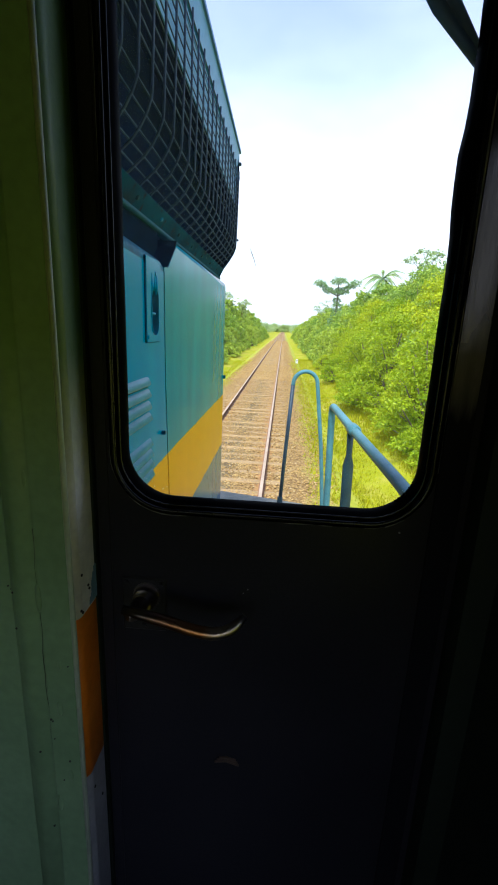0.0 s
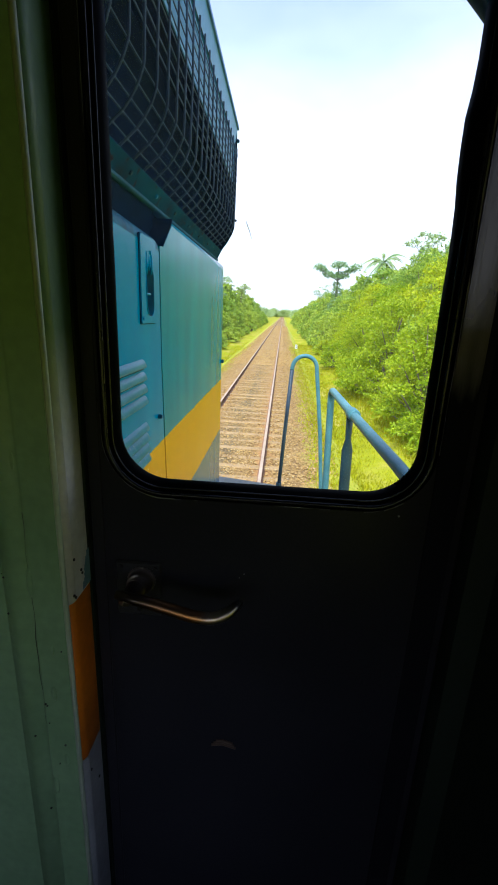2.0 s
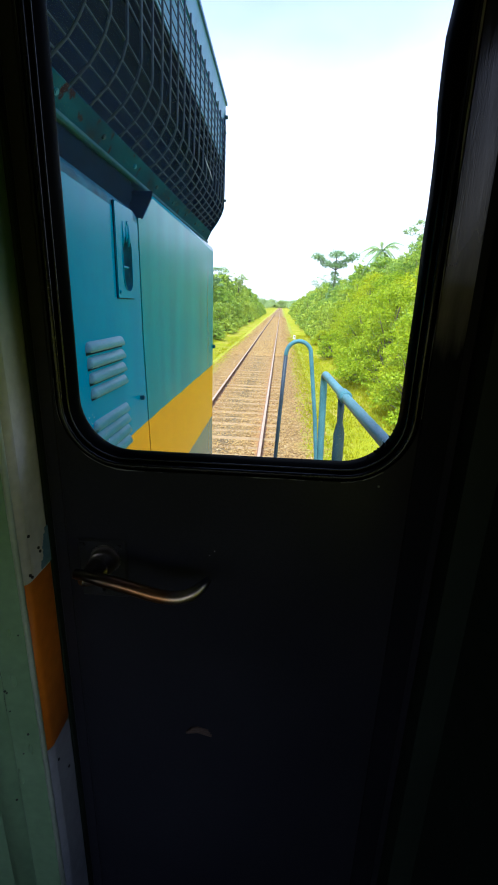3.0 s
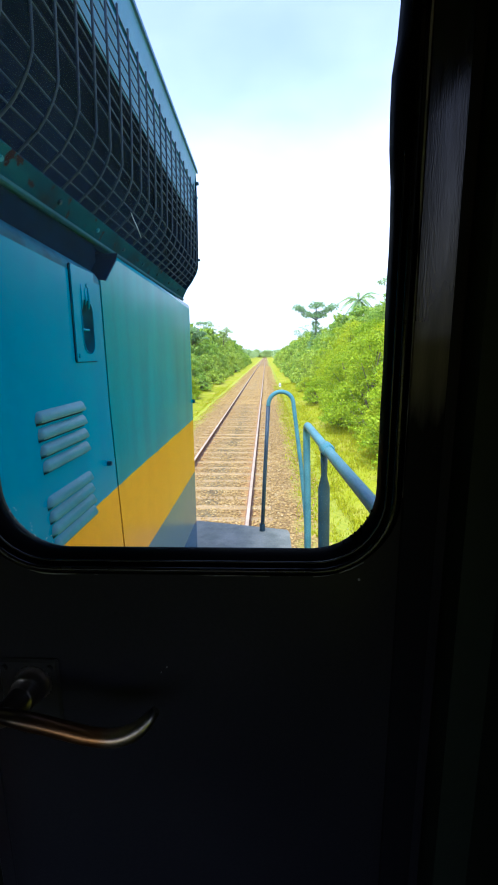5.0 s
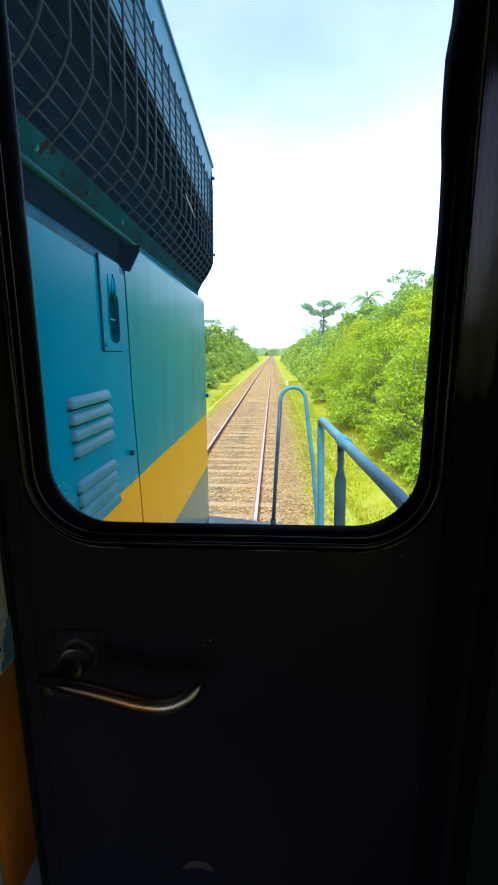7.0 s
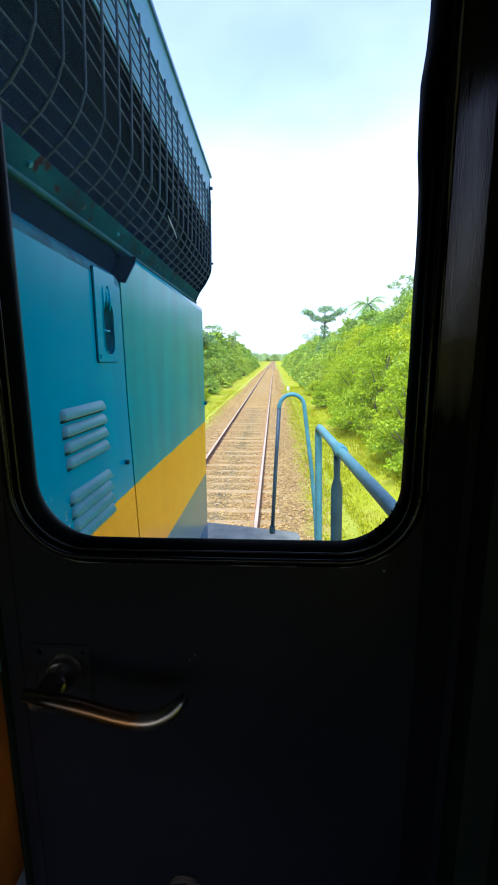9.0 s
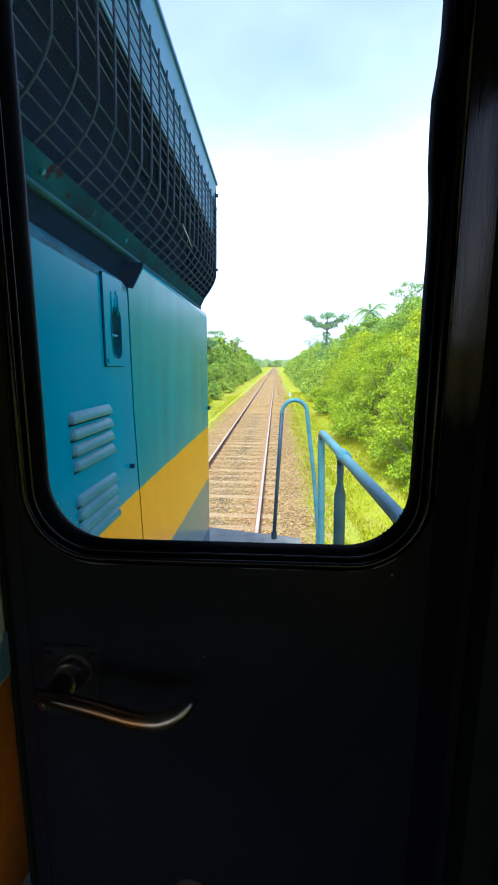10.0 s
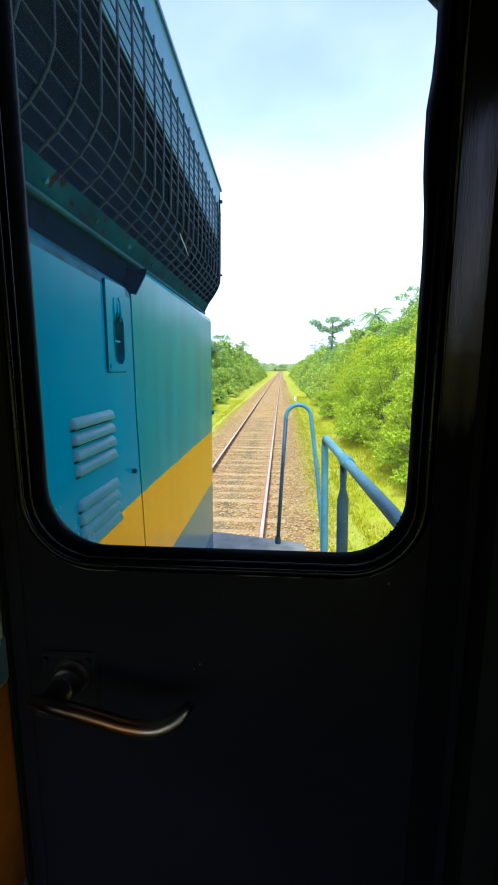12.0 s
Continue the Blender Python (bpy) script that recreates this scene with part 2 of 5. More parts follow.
def lever_metal():
    """Dark at the root, brown brass where it is gripped, a painted highlight before the dark tip."""
    m, nt, b = material("worn_lever_metal")
    co, sp = nt.nodes.new("ShaderNodeTexCoord"), nt.nodes.new("ShaderNodeSeparateXYZ")
    nt.links.new(co.outputs["Object"], sp.inputs[0])
    mr = nt.nodes.new("ShaderNodeMapRange")
    mr.inputs["From Min"].default_value, mr.inputs["From Max"].default_value = 0.935, 1.105
    ad = nt.nodes.new("ShaderNodeMath")
    ad.operation = "MULTIPLY_ADD"
    ad.inputs[1].default_value = 0.02
    nt.links.new(noise_node(nt, 60, 3), ad.inputs[0])
    nt.links.new(sp.outputs["X"], ad.inputs[2])
    nt.links.new(ad.outputs[0], mr.inputs["Value"])
    col = ramp(nt, mr.outputs["Result"], [(0.15, (0.12, 0.095, 0.08)), (0.42, (0.32, 0.16, 0.08)), (0.68, (0.54, 0.25, 0.10)), (0.80, (0.60, 0.48, 0.40)), (1.0, (0.17, 0.16, 0.155))])
    nt.links.new(col, b.inputs["Base Color"])
    b.inputs["Metallic"].default_value, b.inputs["Roughness"].default_value = 1.0, 0.33
    return m


LEVER = lever_metal()
RAILTOP = simple("polished_rail_head", (0.38, 0.275, 0.185), (0.47, 0.350, 0.245), 0.65, 0.1, big=1.5, fine=40, bumpy=0.05)
RUST = simple("rusty_steel", (0.17, 0.08, 0.035), (0.26, 0.13, 0.06), 0.85, big=3, fine=50)
SLEEPER = simple("dusty_concrete_sleeper", (0.265, 0.170, 0.070), (0.33, 0.222, 0.098), 0.9, big=3, fine=40)
BARK = simple("bark", (0.10, 0.075, 0.05), (0.18, 0.14, 0.10), 0.9, big=5, fine=40)
POSTW = simple("whitewashed_concrete", (0.62, 0.61, 0.58), (0.74, 0.73, 0.70), 0.8, big=6)
BLACKBAR = simple("black_mark_paint", (0.02, 0.02, 0.02), (0.03, 0.03, 0.03), 0.7)


def leafy(name, dark, light, trans=0.35):
    m, nt, b = material(name)
    geo = nt.nodes.new("ShaderNodeNewGeometry")
    info = nt.nodes.new("ShaderNodeObjectInfo")
    col = ramp(nt, geo.outputs["Random Per Island"], [(0.0, dark), (0.55, tuple((a + c) / 2 for a, c in zip(dark, light))), (1.0, light)])
    tint = ramp(nt, info.outputs["Random"], [(0.0, (0.80, 0.92, 0.85)), (0.5, (1.1, 1.08, 1)), (1.0, (1.3, 1.2, 0.8))])
    col = mix(nt, 1.0, col, tint, "MULTIPLY")
    nt.links.new(col, b.inputs["Base Color"])
    b.inputs["Roughness"].default_value = 0.38
    b.inputs["Specular IOR Level"].default_value = 0.26
    tr = nt.nodes.new("ShaderNodeBsdfTranslucent")
    nt.links.new(col, tr.inputs["Color"])
    ms = nt.nodes.new("ShaderNodeMixShader")
    ms.inputs[0].default_value = trans
    nt.links.new(b.outputs[0], ms.inputs[1])
    nt.links.new(tr.outputs[0], ms.inputs[2])
    nt.links.new(ms.outputs[0], nt.nodes["Material Output"].inputs["Surface"])
    return m


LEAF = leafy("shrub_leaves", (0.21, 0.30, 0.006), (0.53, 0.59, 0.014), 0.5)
# Less saturated green: distance haze is put into the far shrubs' leaf colour
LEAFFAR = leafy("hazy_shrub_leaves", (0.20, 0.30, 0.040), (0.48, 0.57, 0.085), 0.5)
LEAFDEEP = leafy("tree_leaves", (0.14, 0.25, 0.035), (0.42, 0.52, 0.080), 0.5)
# Pale bluish leaf colour carries the haze over trees and far woods
TREELEAF = leafy("haze_pale_tree_leaves", (0.22, 0.32, 0.13), (0.42, 0.52, 0.25), 0.5)
GRASS = leafy("grass_blades", (0.27, 0.30, 0.003), (0.41, 0.41, 0.007), 0.5)


def ground_material():
    m, nt, b = material("verge_ground")
    co = nt.nodes.new("ShaderNodeTexCoord")
    n1, n2 = noise_node(nt, 0.7, 6), noise_node(nt, 14, 5)
    grass = ramp(nt, n1, [(0.3, (0.23, 0.255, 0.006)), (0.5, (0.30, 0.305, 0.010)), (0.66, (0.37, 0.315, 0.06))])
    grass = mix(nt, 0.3, grass, ramp(nt, n2, [(0.25, (0.4, 0.45, 0.35)), (0.7, (1, 1, 1))]), "MULTIPLY")
    sep = nt.nodes.new("ShaderNodeSeparateXYZ")
    nt.links.new(co.outputs["Object"], sep.inputs[0])
    ab = nt.nodes.new("ShaderNodeMath")
    ab.operation = "ABSOLUTE"
    nt.links.new(sep.outputs["X"], ab.inputs[0])
    ad = nt.nodes.new("ShaderNodeMath")
    ad.operation = "MULTIPLY_ADD"
    ad.inputs[1].default_value = 1.6
    nt.links.new(noise_node(nt, 2.4, 6), ad.inputs[0])
    nt.links.new(ab.outputs[0], ad.inputs[2])
    fade = nt.nodes.new("ShaderNodeMapRange")
    fade.inputs["From Min"].default_value, fade.inputs["From Max"].default_value = 3.05, 3.5
    nt.links.new(ad.outputs[0], fade.inputs["Value"])
    gravel = ramp(nt, noise_node(nt, 30, 4), [(0.3, (0.20, 0.125, 0.05)), (0.7, (0.36, 0.25, 0.11))])
    nt.links.new(mix(nt, fade.outputs["Result"], gravel, grass), b.inputs["Base Color"])
    b.inputs["Roughness"].default_value = 0.95
    b.inputs["Specular IOR Level"].default_value = 0.1
    bump(nt, b, n2, 0.8, 0.06)
    return m


def ballast_material():
    m, nt, b = material("tan_ballast")
    co = nt.nodes.new("ShaderNodeTexCoord")
    v = nt.nodes.new("ShaderNodeTexVoronoi")
    v.inputs["Scale"].default_value = 16
    nt.links.new(co.outputs["Object"], v.inputs["Vector"])
    sep = nt.nodes.new("ShaderNodeSeparateColor")
    nt.links.new(v.outputs["Color"], sep.inputs[0])
    col = ramp(nt, sep.outputs[0], [(0.0, (0.235, 0.140, 0.040)), (0.5, (0.335, 0.208, 0.060)), (1.0, (0.41, 0.278, 0.096))])
    edge = ramp(nt, v.outputs["Distance"], [(0.25, (1, 1, 1)), (0.75, (0.45, 0.40, 0.36))])
    col = mix(nt, 0.8, col, edge, "MULTIPLY")
    broad = ramp(nt, noise_node(nt, 0.9, 5), [(0.3, (0.80, 0.78, 0.74)), (0.65, (1.0, 1.0, 1.0))])
    col = mix(nt, 1.0, col, broad, "MULTIPLY")
    # darker oily stripe along the middle of the track, weeds on the shoulders
    sp = nt.nodes.new("ShaderNodeSeparateXYZ")
    nt.links.new(co.outputs["Object"], sp.inputs[0])
    ab = nt.nodes.new("ShaderNodeMath")
    ab.operation = "ABSOLUTE"
    nt.links.new(sp.outputs["X"], ab.inputs[0])
    ad = nt.nodes.new("ShaderNodeMath")
    ad.operation = "MULTIPLY_ADD"
    ad.inputs[1].default_value = 1.5
    nt.links.new(noise_node(nt, 1.7, 6), ad.inputs[0])
    nt.links.new(ab.outputs[0], ad.inputs[2])
    oil = nt.nodes.new("ShaderNodeMapRange")
    oil.inputs["From Min"].default_value, oil.inputs["From Max"].default_value = 0.75, 1.25
    nt.links.new(ad.outputs[0], oil.inputs["Value"])
    col = mix(nt, oil.outputs["Result"], mix(nt, 1.0, col, (0.56, 0.63, 0.78), "MULTIPLY"), col)
    rim = nt.nodes.new("ShaderNodeMath")
    rim.operation = "SUBTRACT"
    nt.links.new(ab.outputs[0], rim.inputs[0])
    rim.inputs[1].default_value = 0.874
    near = nt.nodes.new("ShaderNodeMath")
    near.operation = "ABSOLUTE"
    nt.links.new(rim.outputs[0], near.inputs[0])
    spread = nt.nodes.new("ShaderNodeMath")
    spread.operation = "MULTIPLY_ADD"
    spread.inputs[1].default_value = 0.35
    nt.links.new(noise_node(nt, 3.1, 5), spread.inputs[0])
    nt.links.new(near.outputs[0], spread.inputs[2])
    rust = nt.nodes.new("ShaderNodeMapRange")
    rust.inputs["From Min"].default_value, rust.inputs["From Max"].default_value = 0.20, 0.48
    rust.inputs["To Min"].default_value, rust.inputs["To Max"].default_value = 0.55, 0.0
    nt.links.new(spread.outputs[0], rust.inputs["Value"])
    col = mix(nt, rust.outputs["Result"], col, (0.36, 0.17, 0.055))
    weed = nt.nodes.new("ShaderNodeMapRange")
    weed.inputs["From Min"].default_value, weed.inputs["From Max"].default_value = 2.50, 3.25
    nt.links.new(ad.outputs[0], weed.inputs["Value"])
    green = ramp(nt, noise_node(nt, 9, 5), [(0.3, (0.22, 0.245, 0.006)), (0.5, (0.29, 0.30, 0.008)), (0.74, (0.37, 0.32, 0.03))])
    col = mix(nt, weed.outputs["Result"], col, green)
    nt.links.new(col, b.inputs["Base Color"])
    b.inputs["Roughness"].default_value = 0.95
    soft = mix(nt, weed.outputs["Result"], v.outputs["Distance"], noise_node(nt, 14, 5))
    bump(nt, b, soft, -0.7, 0.03)
    return m


def stone_material():
    m, nt, b = material("ballast_stone")
    geo = nt.nodes.new("ShaderNodeNewGeometry")
    col = ramp(nt, geo.outputs["Random Per Island"], [(0.0, (0.17, 0.098, 0.028)), (0.5, (0.32, 0.196, 0.056)), (0.9, (0.375, 0.252, 0.084)), (1.0, (0.41, 0.315, 0.16))])
    nt.links.new(col, b.inputs["Base Color"])
    b.inputs["Roughness"].default_value = 0.9
    return m


def dust_haze_glass():
    """A thin pane: clear, a little gloss, a film of dust that scatters daylight and stands in for glare."""
    m, nt, b = material("dust_haze_window_glass")
    nt.nodes.remove(b)
    tr, gl = nt.nodes.new("ShaderNodeBsdfTransparent"), nt.nodes.new("ShaderNodeBsdfGlossy")
    gl.inputs["Roughness"].default_value = 0.02
    fr = nt.nodes.new("ShaderNodeFresnel")
    fr.inputs["IOR"].default_value = 1.06
    m1 = nt.nodes.new("ShaderNodeMixShader")
    nt.links.new(fr.outputs[0], m1.inputs[0])
    nt.links.new(tr.outputs[0], m1.inputs[1])
    nt.links.new(gl.outputs[0], m1.inputs[2])
    dust = nt.nodes.new("ShaderNodeBsdfTranslucent")
    dust.inputs["Color"].default_value = (0.50, 0.68, 0.95, 1)
    amount = nt.nodes.new("ShaderNodeMapRange")
    amount.inputs["To Min"].default_value, amount.inputs["To Max"].default_value = 0.004, 0.014
    nt.links.new(noise_node(nt, 7, 6, stretch=(1, 1, 0.5)), amount.inputs["Value"])
    # the upper half scatters more, in place of glare from the bright sky
    co, sp, high = nt.nodes.new("ShaderNodeTexCoord"), nt.nodes.new("ShaderNodeSeparateXYZ"), nt.nodes.new("ShaderNodeMapRange")
    nt.links.new(co.outputs["Object"], sp.inputs[0])
    nt.links.new(sp.outputs["Z"], high.inputs["Value"])
    for k, v in (("From Min", 2.96), ("From Max", 3.22), ("To Min", 0.0), ("To Max", 0.006)):
        high.inputs[k].default_value = v
    total = nt.nodes.new("ShaderNodeMath")
    nt.links.new(amount.outputs["Result"], total.inputs[0])
    nt.links.new(high.outputs["Result"], total.inputs[1])
    m2 = nt.nodes.new("ShaderNodeMixShader")
    nt.links.new(total.outputs[0], m2.inputs[0])
    nt.links.new(m1.outputs[0], m2.inputs[1])
    nt.links.new(dust.outputs[0], m2.inputs[2])
    nt.links.new(m2.outputs[0], nt.nodes["Material Output"].inputs["Surface"])
    return m


def dimming_glass():
    m, nt, b = material("dimming_glass")
    nt.nodes.remove(b)
    tr = nt.nodes.new("ShaderNodeBsdfTransparent")
    # tint added to cut the light through the unseen quarter window
    tr.inputs["Color"].default_value = (0.28, 0.28, 0.27, 1)
    nt.links.new(tr.outputs[0], nt.nodes["Material Output"].inputs["Surface"])
    return m


def droplet():
    m, nt, b = material("dried_water_spot")
    nt.nodes.remove(b)
    tr = nt.nodes.new("ShaderNodeBsdfTranslucent")
    tr.inputs["Color"].default_value = (0.9, 0.9, 0.88, 1)
    nt.links.new(tr.outputs[0], nt.nodes["Material Output"].inputs["Surface"])
    return m


DROP, DIM_PANE = droplet(), dimming_glass()
GROUND, BALLAST, STONE, GLASS = ground_material(), ballast_material(), stone_material(), dust_haze_glass()


# ---- building helpers ----
def part(name, bm, mat, parent=None, label=""):
    me = bpy.data.meshes.new(name)
    bm.to_mesh(me)
    bm.free()
    me.materials.append(mat)
    ob = new(name, me)
    if parent is not None:
        ob.parent = parent
        if parent.type == "EMPTY":
            ob.matrix_parent_inverse = parent.matrix_basis.inverted()
    if label:
        ob["label"] = label
    return ob


def thing(name, place, label, category, group="", kind=""):
    ob = new(name)
    ob.empty_display_size = 0.2
    ob.matrix_basis = Matrix.Translation(place)
    return tagged(ob, label, category, group, kind)


def box(x0, x1, y0, y1, z0, z1, bevel=0.0, segments=2, bm=None):
    own = bmesh.new()
    bmesh.ops.create_cube(own, size=1, matrix=Matrix.Translation(((x0 + x1) / 2, (y0 + y1) / 2, (z0 + z1) / 2)) @ Matrix.Diagonal((x1 - x0, y1 - y0, z1 - z0, 1)))
    if bevel:
        bmesh.ops.bevel(own, geom=own.edges[:], offset=bevel, segments=segments, profile=0.5, affect="EDGES")
    return join(bm, own)


def join(bm, own):
    if bm is None:
        return own
    me = bpy.data.meshes.new("tmp")
    own.to_mesh(me)
    own.free()
    bm.from_mesh(me)
    bpy.data.meshes.remove(me)
    return bm


def tube(points, radius, sides=12, bm=None, closed=False):
    """A pipe swept along points; radius may be a list."""
    bm = bm or bmesh.new()
    pts = [Vector(p) for p in points]
    n = len(pts)
    radii = radius if isinstance(radius, (list, tuple)) else [radius] * n
    rings, side = [], None
    for i, p in enumerate(pts):
        a, c = pts[i - 1 if i or closed else 0], pts[(i + 1) % n if closed or i < n - 1 else i]
        d = (c - a).normalized()
        if side is None:
            side = d.orthogonal().normalized()
        side = (side - d * side.dot(d)).normalized()
        up = d.cross(side)
        rings.append([bm.verts.new(p + radii[i] * (math.cos(t) * side + math.sin(t) * up)) for t in [2 * math.pi * k / sides for k in range(sides)]])
    for i in range(n if closed else n - 1):
        r, s = rings[i], rings[(i + 1) % n]
        for k in range(sides):
            bm.faces.new((r[k], r[(k + 1) % sides], s[(k + 1) % sides], s[k])).smooth = True
    if not closed:
        bm.faces.new(rings[0][::-1])
        bm.faces.new(rings[-1])
    return bm


def smooth_path(points, radius, steps=6):
    """A broken line with its inner corners rounded."""
    pts = [Vector(p) for p in points]
    out = [pts[0]]
    for a, b, c in zip(pts, pts[1:], pts[2:]):
        r = min(radius, (a - b).length * 0.49, (c - b).length * 0.49)
        p, q = b + (a - b).normalized() * r, b + (c - b).normalized() * r
        out += [(1 - t) ** 2 * p + 2 * t * (1 - t) * b + t * t * q for t in [k / steps for k in range(steps + 1)]]
    return out + [pts[-1]]


def prism(outline, axis, lo, hi, bm=None, bevel=0.0):
    """An outline of (u, v) pairs drawn out along an axis: x takes (y, z), y takes (x, z), z takes (x, y)."""
    own = bmesh.new()

    def place(u, v, w):
        return {"x": (w, u, v), "y": (u, w, v), "z": (u, v, w)}[axis]

    low, high = [own.verts.new(place(u, v, lo)) for u, v in outline], [own.verts.new(place(u, v, hi)) for u, v in outline]
    n = len(outline)
    own.faces.new(low)
    own.faces.new(high)
    for k in range(n):
        own.faces.new((low[k], low[(k + 1) % n], high[(k + 1) % n], high[k]))
    bmesh.ops.recalc_face_normals(own, faces=own.faces[:])
    if bevel:
        bmesh.ops.bevel(own, geom=own.edges[:], offset=bevel, segments=2, profile=0.5, affect="EDGES")
    return join(bm, own)


def disc(center, radius, depth, axis="y", sides=20, bevel=0.0, bm=None):
    own = bmesh.new()
    turn = {"x": Matrix.Rotation(math.pi / 2, 4, "Y"), "y": Matrix.Rotation(math.pi / 2, 4, "X"), "z": Matrix.Identity(4)}[axis]
    bmesh.ops.create_cone(own, cap_ends=True, segments=sides, radius1=radius, radius2=radius, depth=depth, matrix=Matrix.Translation(center) @ turn)
    if bevel:
        bmesh.ops.bevel(own, geom=own.edges[:], offset=bevel, segments=2, affect="EDGES")
    return join(bm, own)


def rounded(x0, x1, z0, z1, r, steps=8):
    """A rounded rectangle as (x, z) pairs, anticlockwise from the lower right corner."""
    out = []
    for cx, cz, a0 in ((x1 - r, z0 + r, -90), (x1 - r, z1 - r, 0), (x0 + r, z1 - r, 90), (x0 + r, z0 + r, 180)):
        out += [(cx + r * math.cos(radians(a0 + 90 * k / steps)), cz + r * math.sin(radians(a0 + 90 * k / steps))) for k in range(steps + 1)]
    return out


def ringed(outer, inner, y0, y1, bm=None):
    """A flat frame between two outlines of equal count, drawn out along y."""
    bm = bm or bmesh.new()
    n = len(outer)
    q = [[bm.verts.new((x, y, z)) for x, z in o] for o, y in ((outer, y0), (inner, y0), (inner, y1), (outer, y1))]
    for k in range(n):
        j = (k + 1) % n
        for a, b in ((0, 1), (1, 2), (2, 3), (3, 0)):
            bm.faces.new((q[a][k], q[a][j], q[b][j], q[b][k]))
    bmesh.ops.recalc_face_normals(bm, faces=bm.faces[:])
    return bm


def sheet(name, verts, faces, mat, parent=None, smooth=False):
    me = bpy.data.meshes.new(name)
    me.from_pydata(verts, [], faces)
    me.materials.append(mat)
    if smooth:
        me.polygons.foreach_set("use_smooth", [True] * len(me.polygons))
    ob = new(name, me)
    if parent is not None:
        ob.parent = parent
        if parent.type == "EMPTY":
            ob.matrix_parent_inverse = parent.matrix_basis.inverted()
    return ob


# ---- ground and track ----
def ground():
    xs = [-1500, -400, -120, -40, -20, -12, -8, -6, -5, -4, -3.4, -2.9, 2.7, 3.1, 3.6, 4.4, 5.2, 6.5, 9, 14, 24, 45, 120, 400, 1500]
    hs = [0, 0, 0, 0.1, 0.2, 0.25, 0.1, -0.2, -0.4, -0.55, -0.6, -0.62, -0.62, -0.6, -0.6, -0.55, -0.4, -0.1, 0.2, 0.3, 0.3, 0.2, 0, 0, 0]
    ys = [-300, -60, -20] + list(range(-10, 120, 2)) + list(range(120, 400, 20)) + [450, 600, 900, 1500, 3000]
    verts = []
    for y in ys:
        for x, h in zip(xs, hs):
            j = 0.10 * noise.noise((x * 0.35, y * 0.22, 0)) + 0.04 * noise.noise((x * 1.3, y * 1.1, 3)) if abs(x) > 3.2 and abs(x) < 100 else 0
            verts.append((x, y, h + j))
    w = len(xs)
    faces = [(j * w + i, j * w + i + 1, (j + 1) * w + i + 1, (j + 1) * w + i) for j in range(len(ys) - 1) for i in range(w - 1)]
    ob = sheet("ground", verts, faces, GROUND, smooth=True)
    tagged(ob, "bright yellow-green grassy verge beside the railway", "ground", kind="structure")


def ballast():
    prof = [(-3.3, -0.70), (-2.75, -0.46), (-2.0, -0.22), (-1.5, -0.16), (-0.84, -0.17), (0, -0.15), (0.84, -0.17), (1.5, -0.16), (2.0, -0.22), (2.7, -0.46), (3.15, -0.70)]
    ys = [-20 + 0.5 * k for k in range(0, 180)] + [70 + 5 * k for k in range(0, 40)] + [270, 400, 700, 1200]
    rnd = random.Random(3)
    verts = [(x + (0.30 * noise.noise((x, y * 0.30, 7)) + rnd.uniform(-0.10, 0.10) if abs(x) > 2.4 else 0), y, z + rnd.uniform(-0.012, 0.012)) for y in ys for x, z in prof]
    w = len(prof)
    faces = [(j * w + i, j * w + i + 1, (j + 1) * w + i + 1, (j + 1) * w + i) for j in range(len(ys) - 1) for i in range(w - 1)]
    tagged(sheet("ballast_bed", verts, faces, BALLAST, smooth=True), "tan crushed-stone ballast bed under the track", "ballast", kind="structure")


def ballast_height(x):
    a = abs(x)
    return -0.15 if a < 1.5 else -0.155 - (a - 1.5) * 0.12 if a < 2.0 else -0.215 - (a - 2.0) * 0.345


def stones():
    rnd = np.random.RandomState(5)
    n, far = 26000, 15000
    y = np.r_[6 + 34 * rnd.rand(n) ** 1.4, 28 + 100 * rnd.rand(far) ** 1.3]
    x = np.r_[rnd.uniform(-2.6, 2.6, n), rnd.uniform(-2.5, 2.5, far)]
    r = np.r_[rnd.uniform(0.012, 0.030, n), rnd.uniform(0.030, 0.052, far)]
    n += far
    base = np.array([(1, 0, 0), (-1, 0, 0), (0, 1, 0), (0, -1, 0), (0, 0, 1), (0, 0, -1)], float)
    tri = [(0, 2, 4), (2, 1, 4), (1, 3, 4), (3, 0, 4), (2, 0, 5), (1, 2, 5), (3, 1, 5), (0, 3, 5)]
    verts, faces = [], []
    for k in range(n):
        if abs(abs(x[k]) - 0.838) < 0.09:
            continue
        a = rnd.rand() * 6.28
        c, s = math.cos(a), math.sin(a)
        pts = base * r[k] * rnd.uniform(0.7, 1.3, (6, 3)) * (1, 1, 0.7)
        o = len(verts)
        z = ballast_height(x[k]) + 0.012
        verts += [(x[k] + c * p[0] - s * p[1], y[k] + s * p[0] + c * p[1], z + p[2]) for p in pts]
        faces += [tuple(o + i for i in t) for t in tri]
    tagged(sheet("loose_ballast", verts, faces, STONE), "loose tan ballast stones between and beside the rails", "stones", kind="stuff")


